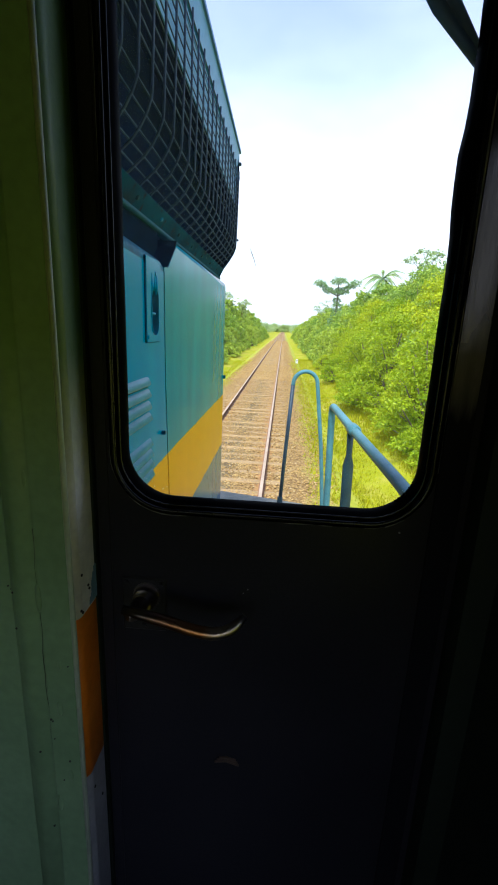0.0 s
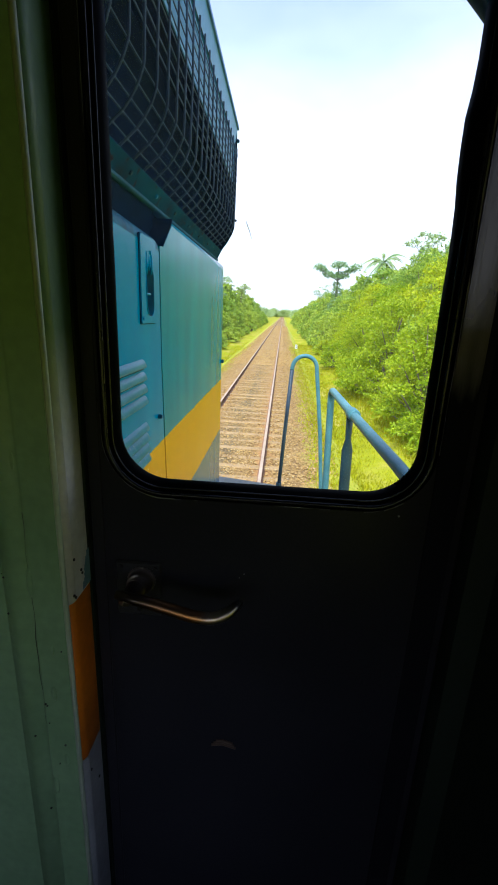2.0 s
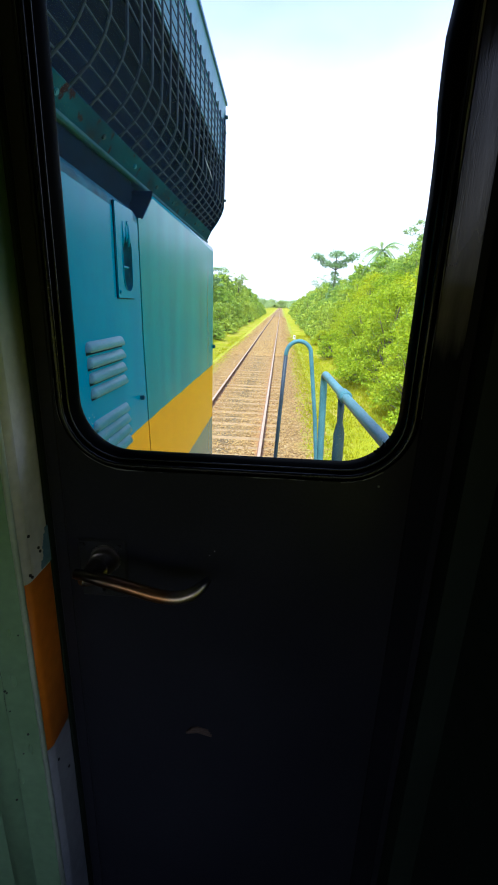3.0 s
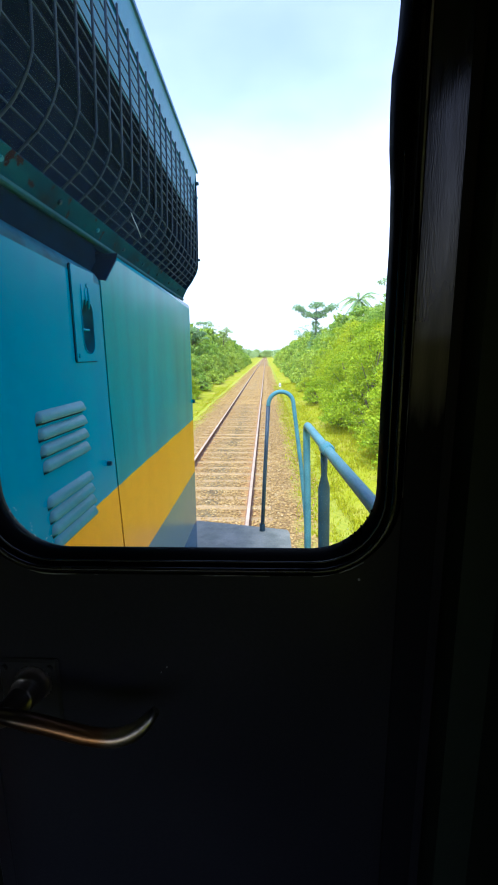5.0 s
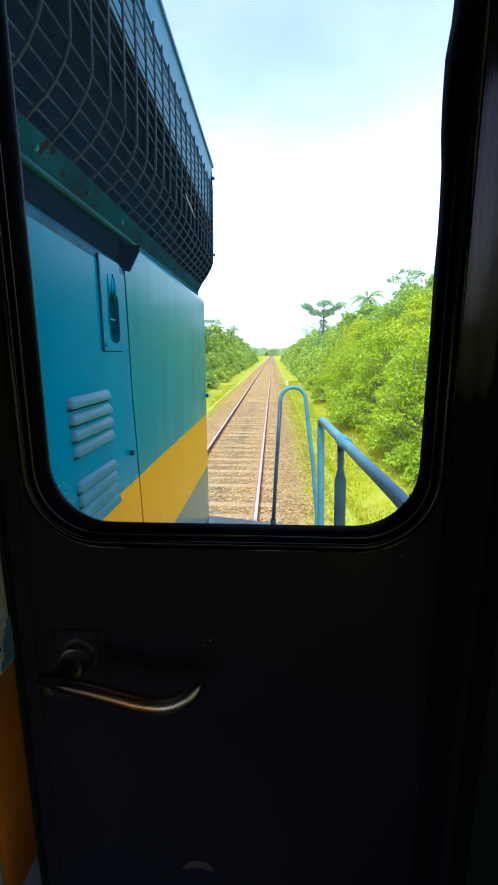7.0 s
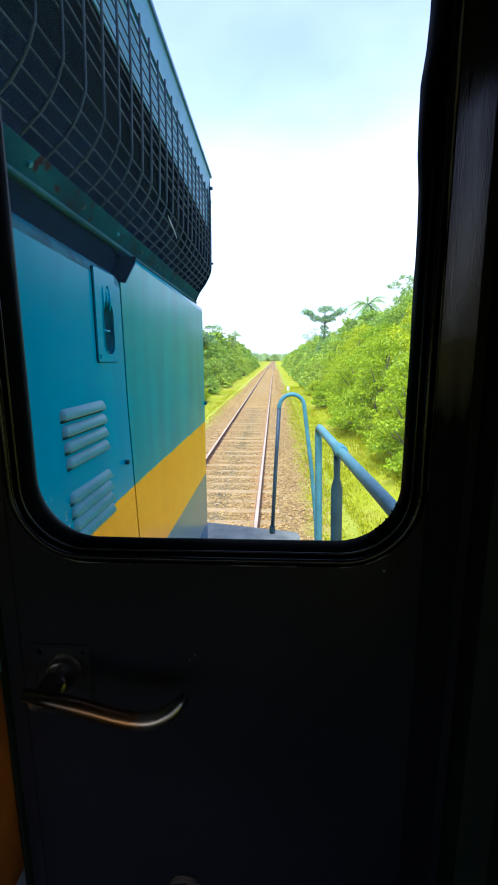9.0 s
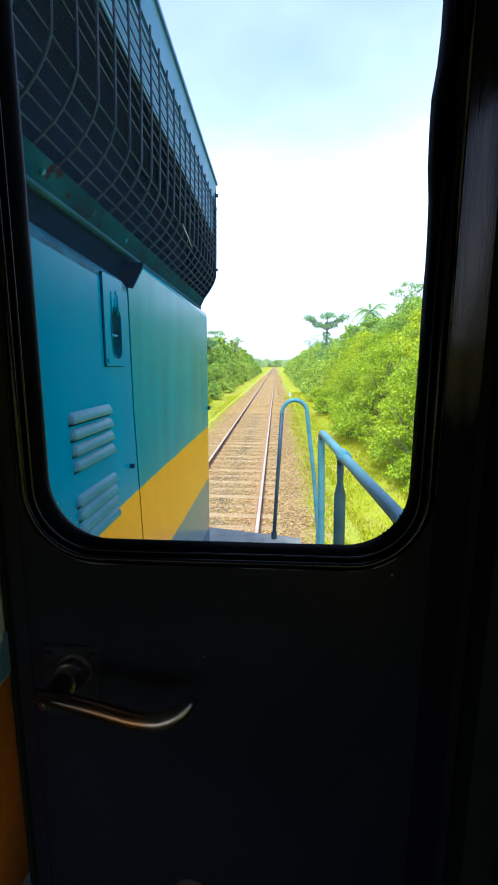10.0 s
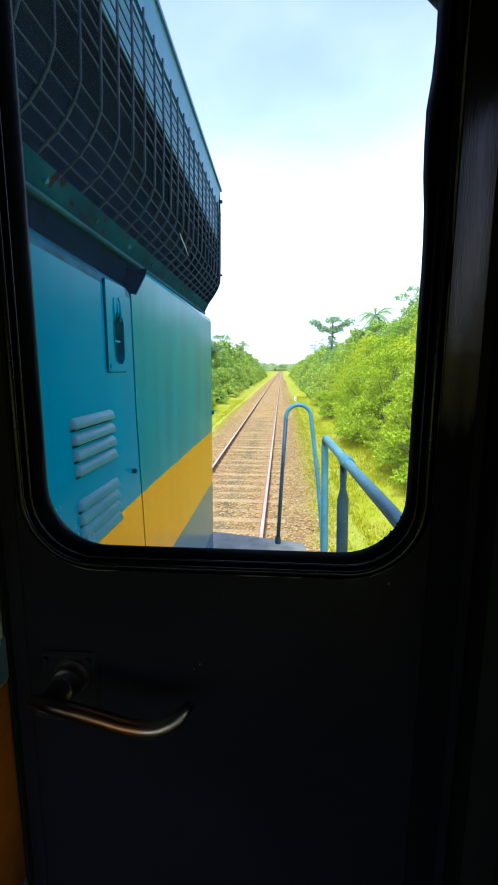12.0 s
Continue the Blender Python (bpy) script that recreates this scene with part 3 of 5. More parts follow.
def rails():
    prof = [(-0.07, -0.16), (0.07, -0.16), (0.07, -0.148), (0.012, -0.13), (0.009, -0.045), (0.034, -0.036), (0.036, -0.008), (0.028, -0.001), (-0.028, -0.001), (-0.036, -0.008), (-0.034, -0.036), (-0.009, -0.045), (-0.012, -0.13), (-0.07, -0.148)]
    for side in (-1, 1):
        cx = side * 0.874
        rail = thing("rail", (cx, 0, -0.16), "long rusty steel rail with a shiny worn head", "rail", "running rails")
        part("web", prism([(cx + u, v) for u, v in prof], "y", -20, 515), RUST, rail)
        part("rail_head", prism([(cx - 0.029, 0.001), (cx + 0.029, 0.001), (cx + 0.033, -0.006), (cx - 0.033, -0.006)], "y", -20, 515), RAILTOP, rail, "bright worn running surface")


def sleepers():
    def one():
        return box(-1.36, 1.36, -0.105, 0.105, -0.30, -0.140, 0.02, 1)
    first = part("sleeper", one(), SLEEPER)
    first.location = (0, 5.0, 0)
    tagged(first, "dusty concrete sleeper half sunk in the ballast", "sleeper", "track sleepers")
    rnd = random.Random(8)
    for k in range(1, 170):
        copy_thing(first, pose(rnd.uniform(-0.03, 0.03), 5.0 + 0.66 * k, rnd.uniform(-0.015, 0.012), 0, 0, rnd.uniform(-0.6, 0.6)))
    far = bmesh.new()
    for k in range(170, 420):
        y = 5.0 + 0.66 * k
        box(-1.36, 1.36, y - 0.125, y + 0.125, -0.3, -0.141, bm=far)
    tagged(part("far_sleepers", far, SLEEPER), "far run of dusty concrete sleepers", "sleepers", kind="stuff")


ground()
ballast()
rails()


# ---- locomotive ----
LX = 0.745           # side of the hood
DECK = 1.55
loco = thing("locomotive", (0, 1.2, 0), "teal locomotive hood with a yellow band and a wire radiator grille", "locomotive")


def side_plate(outline, hole, x0, x1):
    """A plate in the hood's side plane, (y, z) outline, with one opening through it."""
    bm = bmesh.new()
    edges = []
    for loop in (outline, hole):
        vs = [bm.verts.new((x1, y, z)) for y, z in loop]
        edges += [bm.edges.new((a, c)) for a, c in zip(vs, vs[1:] + vs[:1])]
    bmesh.ops.triangle_fill(bm, use_beauty=True, edges=edges)
    inner = {tuple(round(c, 5) for c in (x1, y, z)) for y, z in hole}
    drop = [f for f in bm.faces if all(tuple(round(c, 5) for c in v.co) in inner for v in f.verts)]
    for f in drop:
        bm.faces.remove(f)
    out = bmesh.ops.extrude_face_region(bm, geom=bm.faces[:])
    bmesh.ops.translate(bm, vec=(x0 - x1, 0, 0), verts=[v for v in out["geom"] if isinstance(v, bmesh.types.BMVert)])
    bmesh.ops.recalc_face_normals(bm, faces=bm.faces[:])
    return bm


def hood():
    # end body: its near upper corner is cut away at a slant, its door edge leans a little
    own = prism([(0.989, DECK), (2.40, DECK), (2.40, 3.300), (1.030, 3.300), (1.013, 3.276), (0.904, 3.197), (0.858, 3.193), (0.867, 2.84)], "x", -LX, LX)
    soft = [e for e in own.edges if all(v.co.y > 2.39 for v in e.verts) and abs(e.verts[0].co.z - e.verts[1].co.z) > 0.5 or all(v.co.z > 3.295 for v in e.verts) and abs(e.verts[0].co.y - e.verts[1].co.y) > 0.5]
    bmesh.ops.bevel(own, geom=soft, offset=0.04, segments=4, profile=0.5, affect="EDGES")
    for f in own.faces:
        f.smooth = len(f.verts) == 4 and f.calc_area() < 0.1
    part("hood_end_body", own, HOODEND, loco)
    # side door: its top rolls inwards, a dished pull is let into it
    well_edge = rounded(0.690, 0.767, 2.986, 3.122, 0.030, 5)
    leaf = side_plate([(0.07, DECK), (0.977, DECK), (0.855, 2.84), (0.846, 3.176), (0.07, 3.204)], well_edge, LX - 0.05, LX)
    door = part("hood_door", leaf, HOOD, loco, "teal hood side door with louvres and a recessed latch")
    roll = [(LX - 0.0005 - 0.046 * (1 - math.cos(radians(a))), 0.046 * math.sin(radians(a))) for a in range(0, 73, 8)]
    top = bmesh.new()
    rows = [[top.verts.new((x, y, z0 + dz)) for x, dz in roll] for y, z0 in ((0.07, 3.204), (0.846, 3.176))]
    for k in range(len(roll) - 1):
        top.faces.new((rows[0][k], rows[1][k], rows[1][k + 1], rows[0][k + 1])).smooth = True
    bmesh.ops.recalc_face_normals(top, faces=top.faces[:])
    # darker than the door: the shade below the overhang is in its colour
    part("rolled_top", top, PULL, door, "rolled top edge of the hood door, darkened for the overhang's shade")
    # near-black recess in place of the housing's shadow on the door top
    part("slot_back", box(-LX + 0.06, LX - 0.062, 0.07, 1.0, 3.18, 3.320), HOLLOW, loco, "dark slot standing for the shade above the hood door")
    # latch plate round a dished pull
    swap = Matrix(((0, 1, 0, LX), (1, 0, 0, 0), (0, 0, 1, 0), (0, 0, 0, 1)))
    o = rounded(0.646, 0.788, 2.966, 3.197, 0.006, 5)
    plate = ringed(o, well_edge, 0, 0.006)
    plate.transform(swap)
    bmesh.ops.recalc_face_normals(plate, faces=plate.faces[:])
    latch = part("latch_plate", plate, HOOD, door, "painted latch plate with a recessed pull")
    part("plate_edge", join(None, rim_line(o, 0.0022)), CAVITY, latch, "dark line round the latch plate")
    dish = bmesh.new()
    cy, cz = 0.7285, 3.052
    loops = []
    for k, (grow, depth) in enumerate(((1.0, 0.004), (0.985, -0.006), (0.95, -0.016), (0.84, -0.026), (0.60, -0.032), (0.25, -0.034))):
        loops.append([dish.verts.new((LX + depth, cy + (y - cy) * grow, cz + (z - cz) * grow)) for y, z in well_edge])
    n = len(well_edge)
    for r, q in zip(loops, loops[1:]):
        for k in range(n):
            dish.faces.new((r[k], r[(k + 1) % n], q[(k + 1) % n], q[k])).smooth = True
    dish.faces.new(loops[-1])
    bmesh.ops.recalc_face_normals(dish, faces=dish.faces[:])
    part("pull_dish", dish, PULL, door, "dished pull of the latch in darker teal")
    grip = tube(smooth_path([(LX - 0.010, 0.690, 3.052), (LX + 0.001, 0.712, 3.047), (LX + 0.001, 0.745, 3.047), (LX - 0.010, 0.767, 3.050)], 0.02), 0.0036, 8)
    part("latch_bar", grip, HOOD, door)
    for y, z0, z1, r in ((0.697, 3.096, 3.158, 0.0040), (0.722, 3.110, 3.150, 0.0034), (0.742, 3.100, 3.164, 0.0046)):
        drip = tube([(LX + 0.0045, y, z0), (LX + 0.0065, y + 0.001, z0 * 0.7 + z1 * 0.3), (LX + 0.006, y, z1)], [r * 0.7, r, r * 0.3], 8)
        part("paint_drip", drip, HOOD, door)
    lip = tube([(LX + 0.006, 0.690, 3.10), (LX + 0.0075, 0.6895, 3.06), (LX + 0.006, 0.691, 3.02), (LX + 0.007, 0.700, 2.995), (LX + 0.006, 0.722, 2.988)], [0.0008, 0.0016, 0.0018, 0.0020, 0.0008], 8)
    part("recess_lip", lip, HOOD, door)
    for y, z in ((0.735, 3.158), (0.66, 2.98)):
        part("rivet", disc((LX + 0.006, y, z), 0.006, 0.005, "x", 10, 0.001), HOOD, door)

    # louvres: pressed hoods, open below
    def louvre(y0, y1, z):
        bm = bmesh.new()
        steps = [(0.0, 0.026), (0.008, 0.019), (0.015, 0.004), (0.013, 0.000), (0.0, 0.002)]
        rows = []
        for y, k in ((y0, 0.0), (y0 + 0.008, 0.9), (y0 + 0.02, 1.0), (y1 - 0.012, 1.0), (y1 - 0.004, 0.9), (y1, 0.0)):
            rows.append([bm.verts.new((LX - 0.003 + d * k + 0.0005, y, z + h * (0.4 + 0.6 * k))) for d, h in steps])
        for a, b in zip(rows, rows[1:]):
            for q in range(len(steps) - 1):
                bm.faces.new((a[q], b[q], b[q + 1], a[q + 1])).smooth = q < 2
        bmesh.ops.recalc_face_normals(bm, faces=bm.faces[:])
        return bm
    for y0, y1, z0, dz in ((0.424, 0.664, 2.8445, 0.0355), (0.438, 0.680, 2.657, 0.0335)):
        for k in range(4):
            z, y0k, y1k = z0 - dz * k, y0 + 0.004 * k, y1 + 0.004 * k
            # thin dark strip drawn where each louvre lip would shade the door
            part("louvre_shade", box(LX - 0.001, LX + 0.0012, y0k + 0.004, y1k - 0.004, z - 0.0060, z + 0.003), HOLLOW, door, "dark strip painted for the shade under the louvre")
            part("louvre", louvre(y0k, y1k, z), LOUVRE, door)
    part("screw", disc((LX + 0.005, 0.810, 2.666), 0.0075, 0.016, "x", 10, 0.002), PULL, door)
    part("slot_end", prism([(0.9035, 3.1995), (0.9060, 3.1965), (1.0140, 3.2755), (1.0310, 3.2985), (1.0280, 3.3000), (1.0110, 3.2780)], "x", -LX + 0.1, LX - 0.0015), HOLLOW, loco, "slanted end of the slot, darkened for shade")
    part("corner_bolt", disc((LX + 0.004, 2.372, 2.690), 0.013, 0.018, "x", 8, 0.003), PULL, loco)
    part("seam_strip", prism([(0.974, DECK), (0.992, DECK), (0.870, 2.84), (0.860, 3.192), (0.842, 3.192), (0.852, 2.84)], "x", LX - 0.06, LX - 0.008), CAVITY, loco, "dark gap beside the hood door")


def rim_line(outline, r):
    """A thin bead along an outline on the hood's side."""
    return tube([(LX + 0.0005, y, z) for y, z in outline], r, 6, closed=True)


def housing():
    """The overhanging radiator compartment with its wire basket grille."""
    y0, y1 = 0.065, 2.425
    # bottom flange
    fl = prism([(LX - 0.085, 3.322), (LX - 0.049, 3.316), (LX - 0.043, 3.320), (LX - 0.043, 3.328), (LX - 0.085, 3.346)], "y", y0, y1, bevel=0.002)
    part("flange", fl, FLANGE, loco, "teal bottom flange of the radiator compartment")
    strip = prism([(LX - 0.074, 3.341), (LX - 0.056, 3.333), (LX - 0.022, 3.378), (LX - 0.040, 3.388)], "y", y0, y1, bevel=0.003)
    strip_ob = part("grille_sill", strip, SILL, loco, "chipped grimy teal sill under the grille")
    rnd = random.Random(4)
    for k in range(9):
        y = 0.22 + 0.25 * k
        bolt = disc((0, 0, 0), 0.008, 0.008, "x", 6, 0.002)
        bolt.transform(Matrix.Translation((LX - 0.038, y, 3.354)) @ Matrix.Rotation(radians(36), 4, "Y"))
        part("bolt", bolt, TEAL if k in (1, 3) else TEAL_DIRTY, strip_ob)
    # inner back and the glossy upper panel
    part("radiator_core", box(-LX + 0.05, LX - 0.13, y0, y1 - 0.03, 3.34, 3.98), CAVITY, loco, "dark radiator core behind the grille")
    up = prism([(LX + 0.0345, 3.765), (LX + 0.0385, 3.765), (LX + 0.0425, 3.912), (LX + 0.0385, 3.912)], "y", y0, y1 - 0.02)
    part("upper_panel", up, PALE, loco, "pale blue painted panel behind the upper grille")
    # added plate, hides the lit underside of the top band
    part("cavity_top", box(LX - 0.20, LX + 0.034, y0, y1 - 0.03, 3.890, 3.904), CAVITY, loco, "added near-black plate that darkens the top behind the grille")
    # plain top band, roof with an eave
    band = prism([(LX - 0.10, 3.908), (LX + 0.046, 3.908), (LX + 0.058, 4.050), (LX - 0.10, 4.050)], "y", y0, y1, bevel=0.004)
    part("top_band", band, PALE, loco, "pale blue band above the grille")
    roof = prism([(-LX - 0.066, 4.045), (-LX - 0.066, 4.060), (-0.3, 4.16), (0.3, 4.16), (LX + 0.066, 4.060), (LX + 0.066, 4.045), (0.3, 4.12), (-0.3, 4.12)], "y", y0 - 0.005, y1 + 0.012)
    part("roof", roof, ROOFBLUE, loco, "blue sheet roof with a projecting eave")
    part("roof_fill", box(-LX + 0.1, LX - 0.1, y0, y1 - 0.01, 3.98, 4.12), TEAL, loco)
    # end wall of the compartment, following the basket's profile
    prof = [(LX - 0.052, 3.322), (LX - 0.024, 3.378), (LX + 0.014, 3.428), (LX + 0.042, 3.475), (LX + 0.055, 3.512), (LX + 0.058, 3.62), (LX + 0.060, 3.90), (LX + 0.056, 4.045)]
    # the lining is added to keep the inside of the end dark
    for near, far, m, nm, label in ((y1 - 0.012, y1, TEAL, "end_wall", "blue end sheet of the radiator compartment"), (y1 - 0.022, y1 - 0.0125, CAVITY, "end_lining", "added near-black lining that darkens the end sheet's inside")):
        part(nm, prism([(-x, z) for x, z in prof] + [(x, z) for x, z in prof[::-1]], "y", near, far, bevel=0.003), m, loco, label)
    part("bolt", disc((LX + 0.062, 2.42, 3.985), 0.011, 0.018, "x", 6, 0.002), TEAL_DIRTY, loco)
    part("bolt", disc((LX + 0.062, 2.42, 3.555), 0.008, 0.012, "x", 6, 0.002), TEAL_DIRTY, loco)
    grille = part("grille_frame", box(LX + 0.056, LX + 0.066, y0, y1 - 0.005, 3.900, 3.908, 0.003, 1), TEAL, loco)
    # the wires bulge out from the sill to a crease, then rise nearly straight
    bend = smooth_path([(LX - 0.058, 0, 3.372), (LX - 0.015, 0, 3.409), (LX + 0.010, 0, 3.430), (LX + 0.030, 0, 3.455), (LX + 0.047, 0, 3.483), (LX + 0.0595, 0, 3.515), (LX + 0.067, 0, 3.70), (LX + 0.070, 0, 3.912)], 0.010, 3)
    y = 0.145
    while y < y1 - 0.02:
        w = rnd.uniform(-0.003, 0.003)
        part("upright_wire", tube([(p[0], y + w, p[2]) for p in bend], 0.0033, 8), WIRE, grille)
        y += 0.0985
    for z in [3.384, 3.409, 3.430, 3.455, 3.483, 3.515] + [3.592 + 0.0345 * k for k in range(9)] + [3.900]:
        x = next((a[0] + (b[0] - a[0]) * (z - a[2]) / (b[2] - a[2]) for a, b in zip(bend, bend[1:]) if a[2] <= z <= b[2]), LX)
        pts = [(x - 0.005 + rnd.uniform(-0.0012, 0.0012), y0 + 0.02 + q * (y1 - y0 - 0.05) / 12, z + rnd.uniform(-0.002, 0.002)) for q in range(13)]
        part("long_wire", tube(pts, 0.0021, 6), WIRE, grille)


def deck():
    d = prism([(-1.41, 0.07), (1.405, 0.07), (1.410, 2.95), (1.395, 3.02), (1.20, 3.07), (0.61, 3.215), (-0.61, 3.215), (-1.20, 3.07), (-1.41, 2.95)], "z", DECK - 0.05, DECK, bevel=0.006)
    part("walkway_plate", d, PLATE, loco, "grey steel walkway plate along the hood")
    part("underframe", box(-1.30, 1.30, -2.7, 2.95, 0.95, DECK - 0.052, 0.02, 1), STEELDARK, loco, "dark steel underframe")
    for y in (-1.6, 1.5):
        for s in (-1, 1):
            w = disc((s * 0.86, y, 0.46), 0.46, 0.12, "x", 32, 0.01)
            disc((s * 0.80, y, 0.47), 0.485, 0.025, "x", 32, 0.004, bm=w)
            part("wheel", w, STEELDARK, loco)
        part("axle", disc((0, y, 0.46), 0.08, 1.66, "x", 14), STEELDARK, loco)
        part("bogie_frame", box(-1.12, 1.12, y - 0.75, y + 0.75, 0.50, 0.94, 0.03, 1), STEELDARK, loco)


def handrails():
    # bent hoop at the end of the walkway
    arch = [(1.333 - 0.098 * math.cos(math.pi * k / 14), 2.99, 2.596 + 0.004 * k / 14 + 0.100 * math.sin(math.pi * k / 14)) for k in range(15)]
    hoop = smooth_path([(1.185, 2.99, DECK), (1.207, 2.99, 2.05)] + arch + [(1.500, 2.99, 2.08), (1.542, 2.99, 1.66), (1.560, 2.99, 1.30), (1.28, 2.99, 1.26)], 0.05, 4)
    # the first leg, up to this height, takes a darker blue
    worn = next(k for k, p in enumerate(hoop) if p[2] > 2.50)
    ob = part("end_hoop", tube(hoop[worn:], 0.0165, 12), RAILBLUE, loco, "blue bent-pipe hoop handrail at the walkway's end")
    part("dark_leg", tube(hoop[:worn + 1], 0.0163, 12), LEGDARK, ob, "darker leg of the hoop")
    part("foot", disc((1.185, 2.99, DECK + 0.03), 0.024, 0.065, "z", 12, 0.004), RAILDARK, ob)
    rail = smooth_path([(1.462, 1.93, 1.50), (1.452, 1.93, 2.05), (1.436, 1.93, 2.608), (1.4535, 1.30, 2.612), (1.482, 0.60, 2.612), (1.490, 0.07, 2.612)], 0.07, 6)
    ob = part("side_handrail", tube(rail, 0.0194, 14), RAILBLUE, loco, "blue painted pipe handrail")
    part("collar", tube([(1.4530, 1.312, 2.612), (1.4545, 1.30, 2.612), (1.4580, 1.235, 2.612), (1.459, 1.225, 2.612)], [0.022, 0.0265, 0.0265, 0.022], 16), RAILBLUE, ob, "blue pipe collar")
    st = bmesh.new()
    secs = [(2.595, 0.015, 0.015), (2.53, 0.014, 0.014), (2.49, 0.0125, 0.016), (2.44, 0.024, 0.009), (2.05, 0.0235, 0.009), (1.48, 0.0235, 0.009)]
    rings = []
    for z, a, b in secs:
        x = 1.452 + (2.6 - z) * 0.02
        rings.append([st.verts.new((x + a * math.cos(t), 1.31 + b * math.sin(t), z)) for t in [2 * math.pi * k / 14 for k in range(14)]])
    for r, s in zip(rings, rings[1:]):
        for k in range(14):
            st.faces.new((r[k], r[(k + 1) % 14], s[(k + 1) % 14], s[k])).smooth = True
    st.faces.new(rings[0])
    st.faces.new(rings[-1])
    bmesh.ops.recalc_face_normals(st, faces=st.faces[:])
    part("stanchion", st, RAILDARK, ob, "flattened dark blue stanchion")


hood()
housing()
deck()
handrails()


# ---- cab shell and door ----
def cab():
    back = -2.6
    def wall(name, label, bm, m):
        tagged(part(name, bm, m), label, "wall", kind="structure")
    # front wall round the doorway
    bm = box(-1.45, 0.86, 0.0, 0.058, DECK, 4.05)
    box(1.412, 1.45, -0.03, 0.058, DECK, 4.05, bm=bm)
    box(0.86, 1.412, 0.0, 0.058, 3.80, 4.05, bm=bm)
    box(0.852, 0.875, 0.052, 0.075, DECK, 3.81, bm=bm)
    box(1.396, 1.43, 0.052, 0.075, DECK, 3.81, bm=bm)
    box(0.852, 1.43, 0.052, 0.075, DECK - 0.02, DECK + 0.05, bm=bm)
    box(0.852, 1.43, 0.052, 0.075, 3.77, 3.82, bm=bm)
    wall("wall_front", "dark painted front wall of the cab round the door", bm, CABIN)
    # the lower side opening is unseen, sized to light the green panel and post
    lo0, lo1, hi0, hi1 = 2.22, 2.90, 3.00, 3.31
    bm = box(1.45, 1.462, back, 0.058, DECK, lo0)
    box(1.45, 1.462, back, 0.058, hi1, 4.05, bm=bm)
    box(1.45, 1.462, back, 0.058, lo1, hi0, bm=bm)
    box(1.45, 1.462, back, -1.80, lo0, lo1, bm=bm)
    box(1.45, 1.462, -0.60, 0.058, lo0, lo1, bm=bm)
    box(1.45, 1.462, back, -0.26, hi0, hi1, bm=bm)
    box(1.45, 1.462, -0.135, 0.058, hi0, hi1, bm=bm)
    wall("wall_right", "dull green cab side wall with a quarter window and an unseen opening added for light", bm, CABIN)
    pane = part("window_2", box(1.453, 1.457, -0.26, -0.135, hi0, hi1), DIM_PANE)
    tagged(pane, "unseen quarter pane in the cab side wall, tinted to cut its light", "window", kind="structure")
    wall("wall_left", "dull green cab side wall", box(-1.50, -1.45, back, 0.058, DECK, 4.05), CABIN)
    # two unseen openings added behind, to light the door face
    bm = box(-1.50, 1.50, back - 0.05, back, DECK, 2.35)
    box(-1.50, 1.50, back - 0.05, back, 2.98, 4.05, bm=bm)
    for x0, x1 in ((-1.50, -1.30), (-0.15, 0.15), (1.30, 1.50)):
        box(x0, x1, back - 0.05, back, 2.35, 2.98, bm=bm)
    wall("wall_back", "dull green rear wall of the cab with two unseen openings added for light", bm, CABIN)
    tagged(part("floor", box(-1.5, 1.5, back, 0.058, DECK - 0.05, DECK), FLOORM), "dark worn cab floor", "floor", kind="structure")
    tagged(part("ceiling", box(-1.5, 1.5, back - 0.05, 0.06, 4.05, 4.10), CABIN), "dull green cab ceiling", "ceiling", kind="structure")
    # door post: painted return beside the door in white, orange and grey bands
    jamb = thing("door_post", (0.83, -0.04, DECK), "off-white door post with an orange painted band", "door post", kind="structure")
    for nm, z0, z1, m in (("white_band", 2.594, 4.04, JAMBUP), ("orange_band", 2.299, 2.594, ORANGE), ("grey_band", DECK, 2.299, GREYW)):
        edge = [(0.860 - 0.018 * (1 - math.cos(radians(a))), -0.054 - 0.018 * math.sin(radians(a))) for a in range(0, 91, 10)]
        bar = prism([(0.80, -0.003), (0.858, -0.003), (0.860, -0.008)] + edge + [(0.80, -0.072)], "z", z0, z1)
        for f in bar.faces:
            f.smooth = len(f.verts) == 4 and f.calc_area() < 0.02
        part(nm, bar, m, jamb)
    smear = bmesh.new()
    rnd = random.Random(12)
    for k in range(14):
        z, w = 2.596 + 0.004 * k, 0.027 - 0.0014 * k + rnd.uniform(-0.003, 0.003)
        box(0.8590, 0.8606, -0.004 - max(0.002, w), -0.004, z, z + 0.0041, bm=smear)
    part("blue_edge", smear, SMEAR, jamb, "blue-grey paint smear above the orange band")
    for y, z in ((-0.055, 2.60), (-0.059, 2.605), (-0.030, 2.625), (-0.033, 2.632), (-0.052, 2.66), (-0.024, 2.21), (-0.05, 2.26)):
        part("chip", disc((0.8605, y, z), 0.0022, 0.002, "x", 7), BLACKBAR, jamb)
    # green painted front wall beside the post, facing into the cab
    lining = thing("wall_front_panel", (0.3, -0.04, DECK), "pale green painted steel front wall beside the door, chipped", "wall", kind="structure")
    face = [(0.852, -0.004), (0.852, -0.072), (0.850, -0.0745), (0.808, -0.0745), (0.806, -0.0735)]
    face += [(0.804 - 0.038 * k / 12, -0.0735 - 0.0075 * math.sin(math.pi * k / 12) ** 1.3) for k in range(13)]
    face += [(0.764, -0.0705), (-1.449, -0.0705), (-1.449, -0.004)]
    bar = prism(face, "z", DECK, 4.045)
    for f in bar.faces:
        f.smooth = len(f.verts) == 4 and f.calc_area() < 0.02
    part("panel", bar, GREEN, lining)
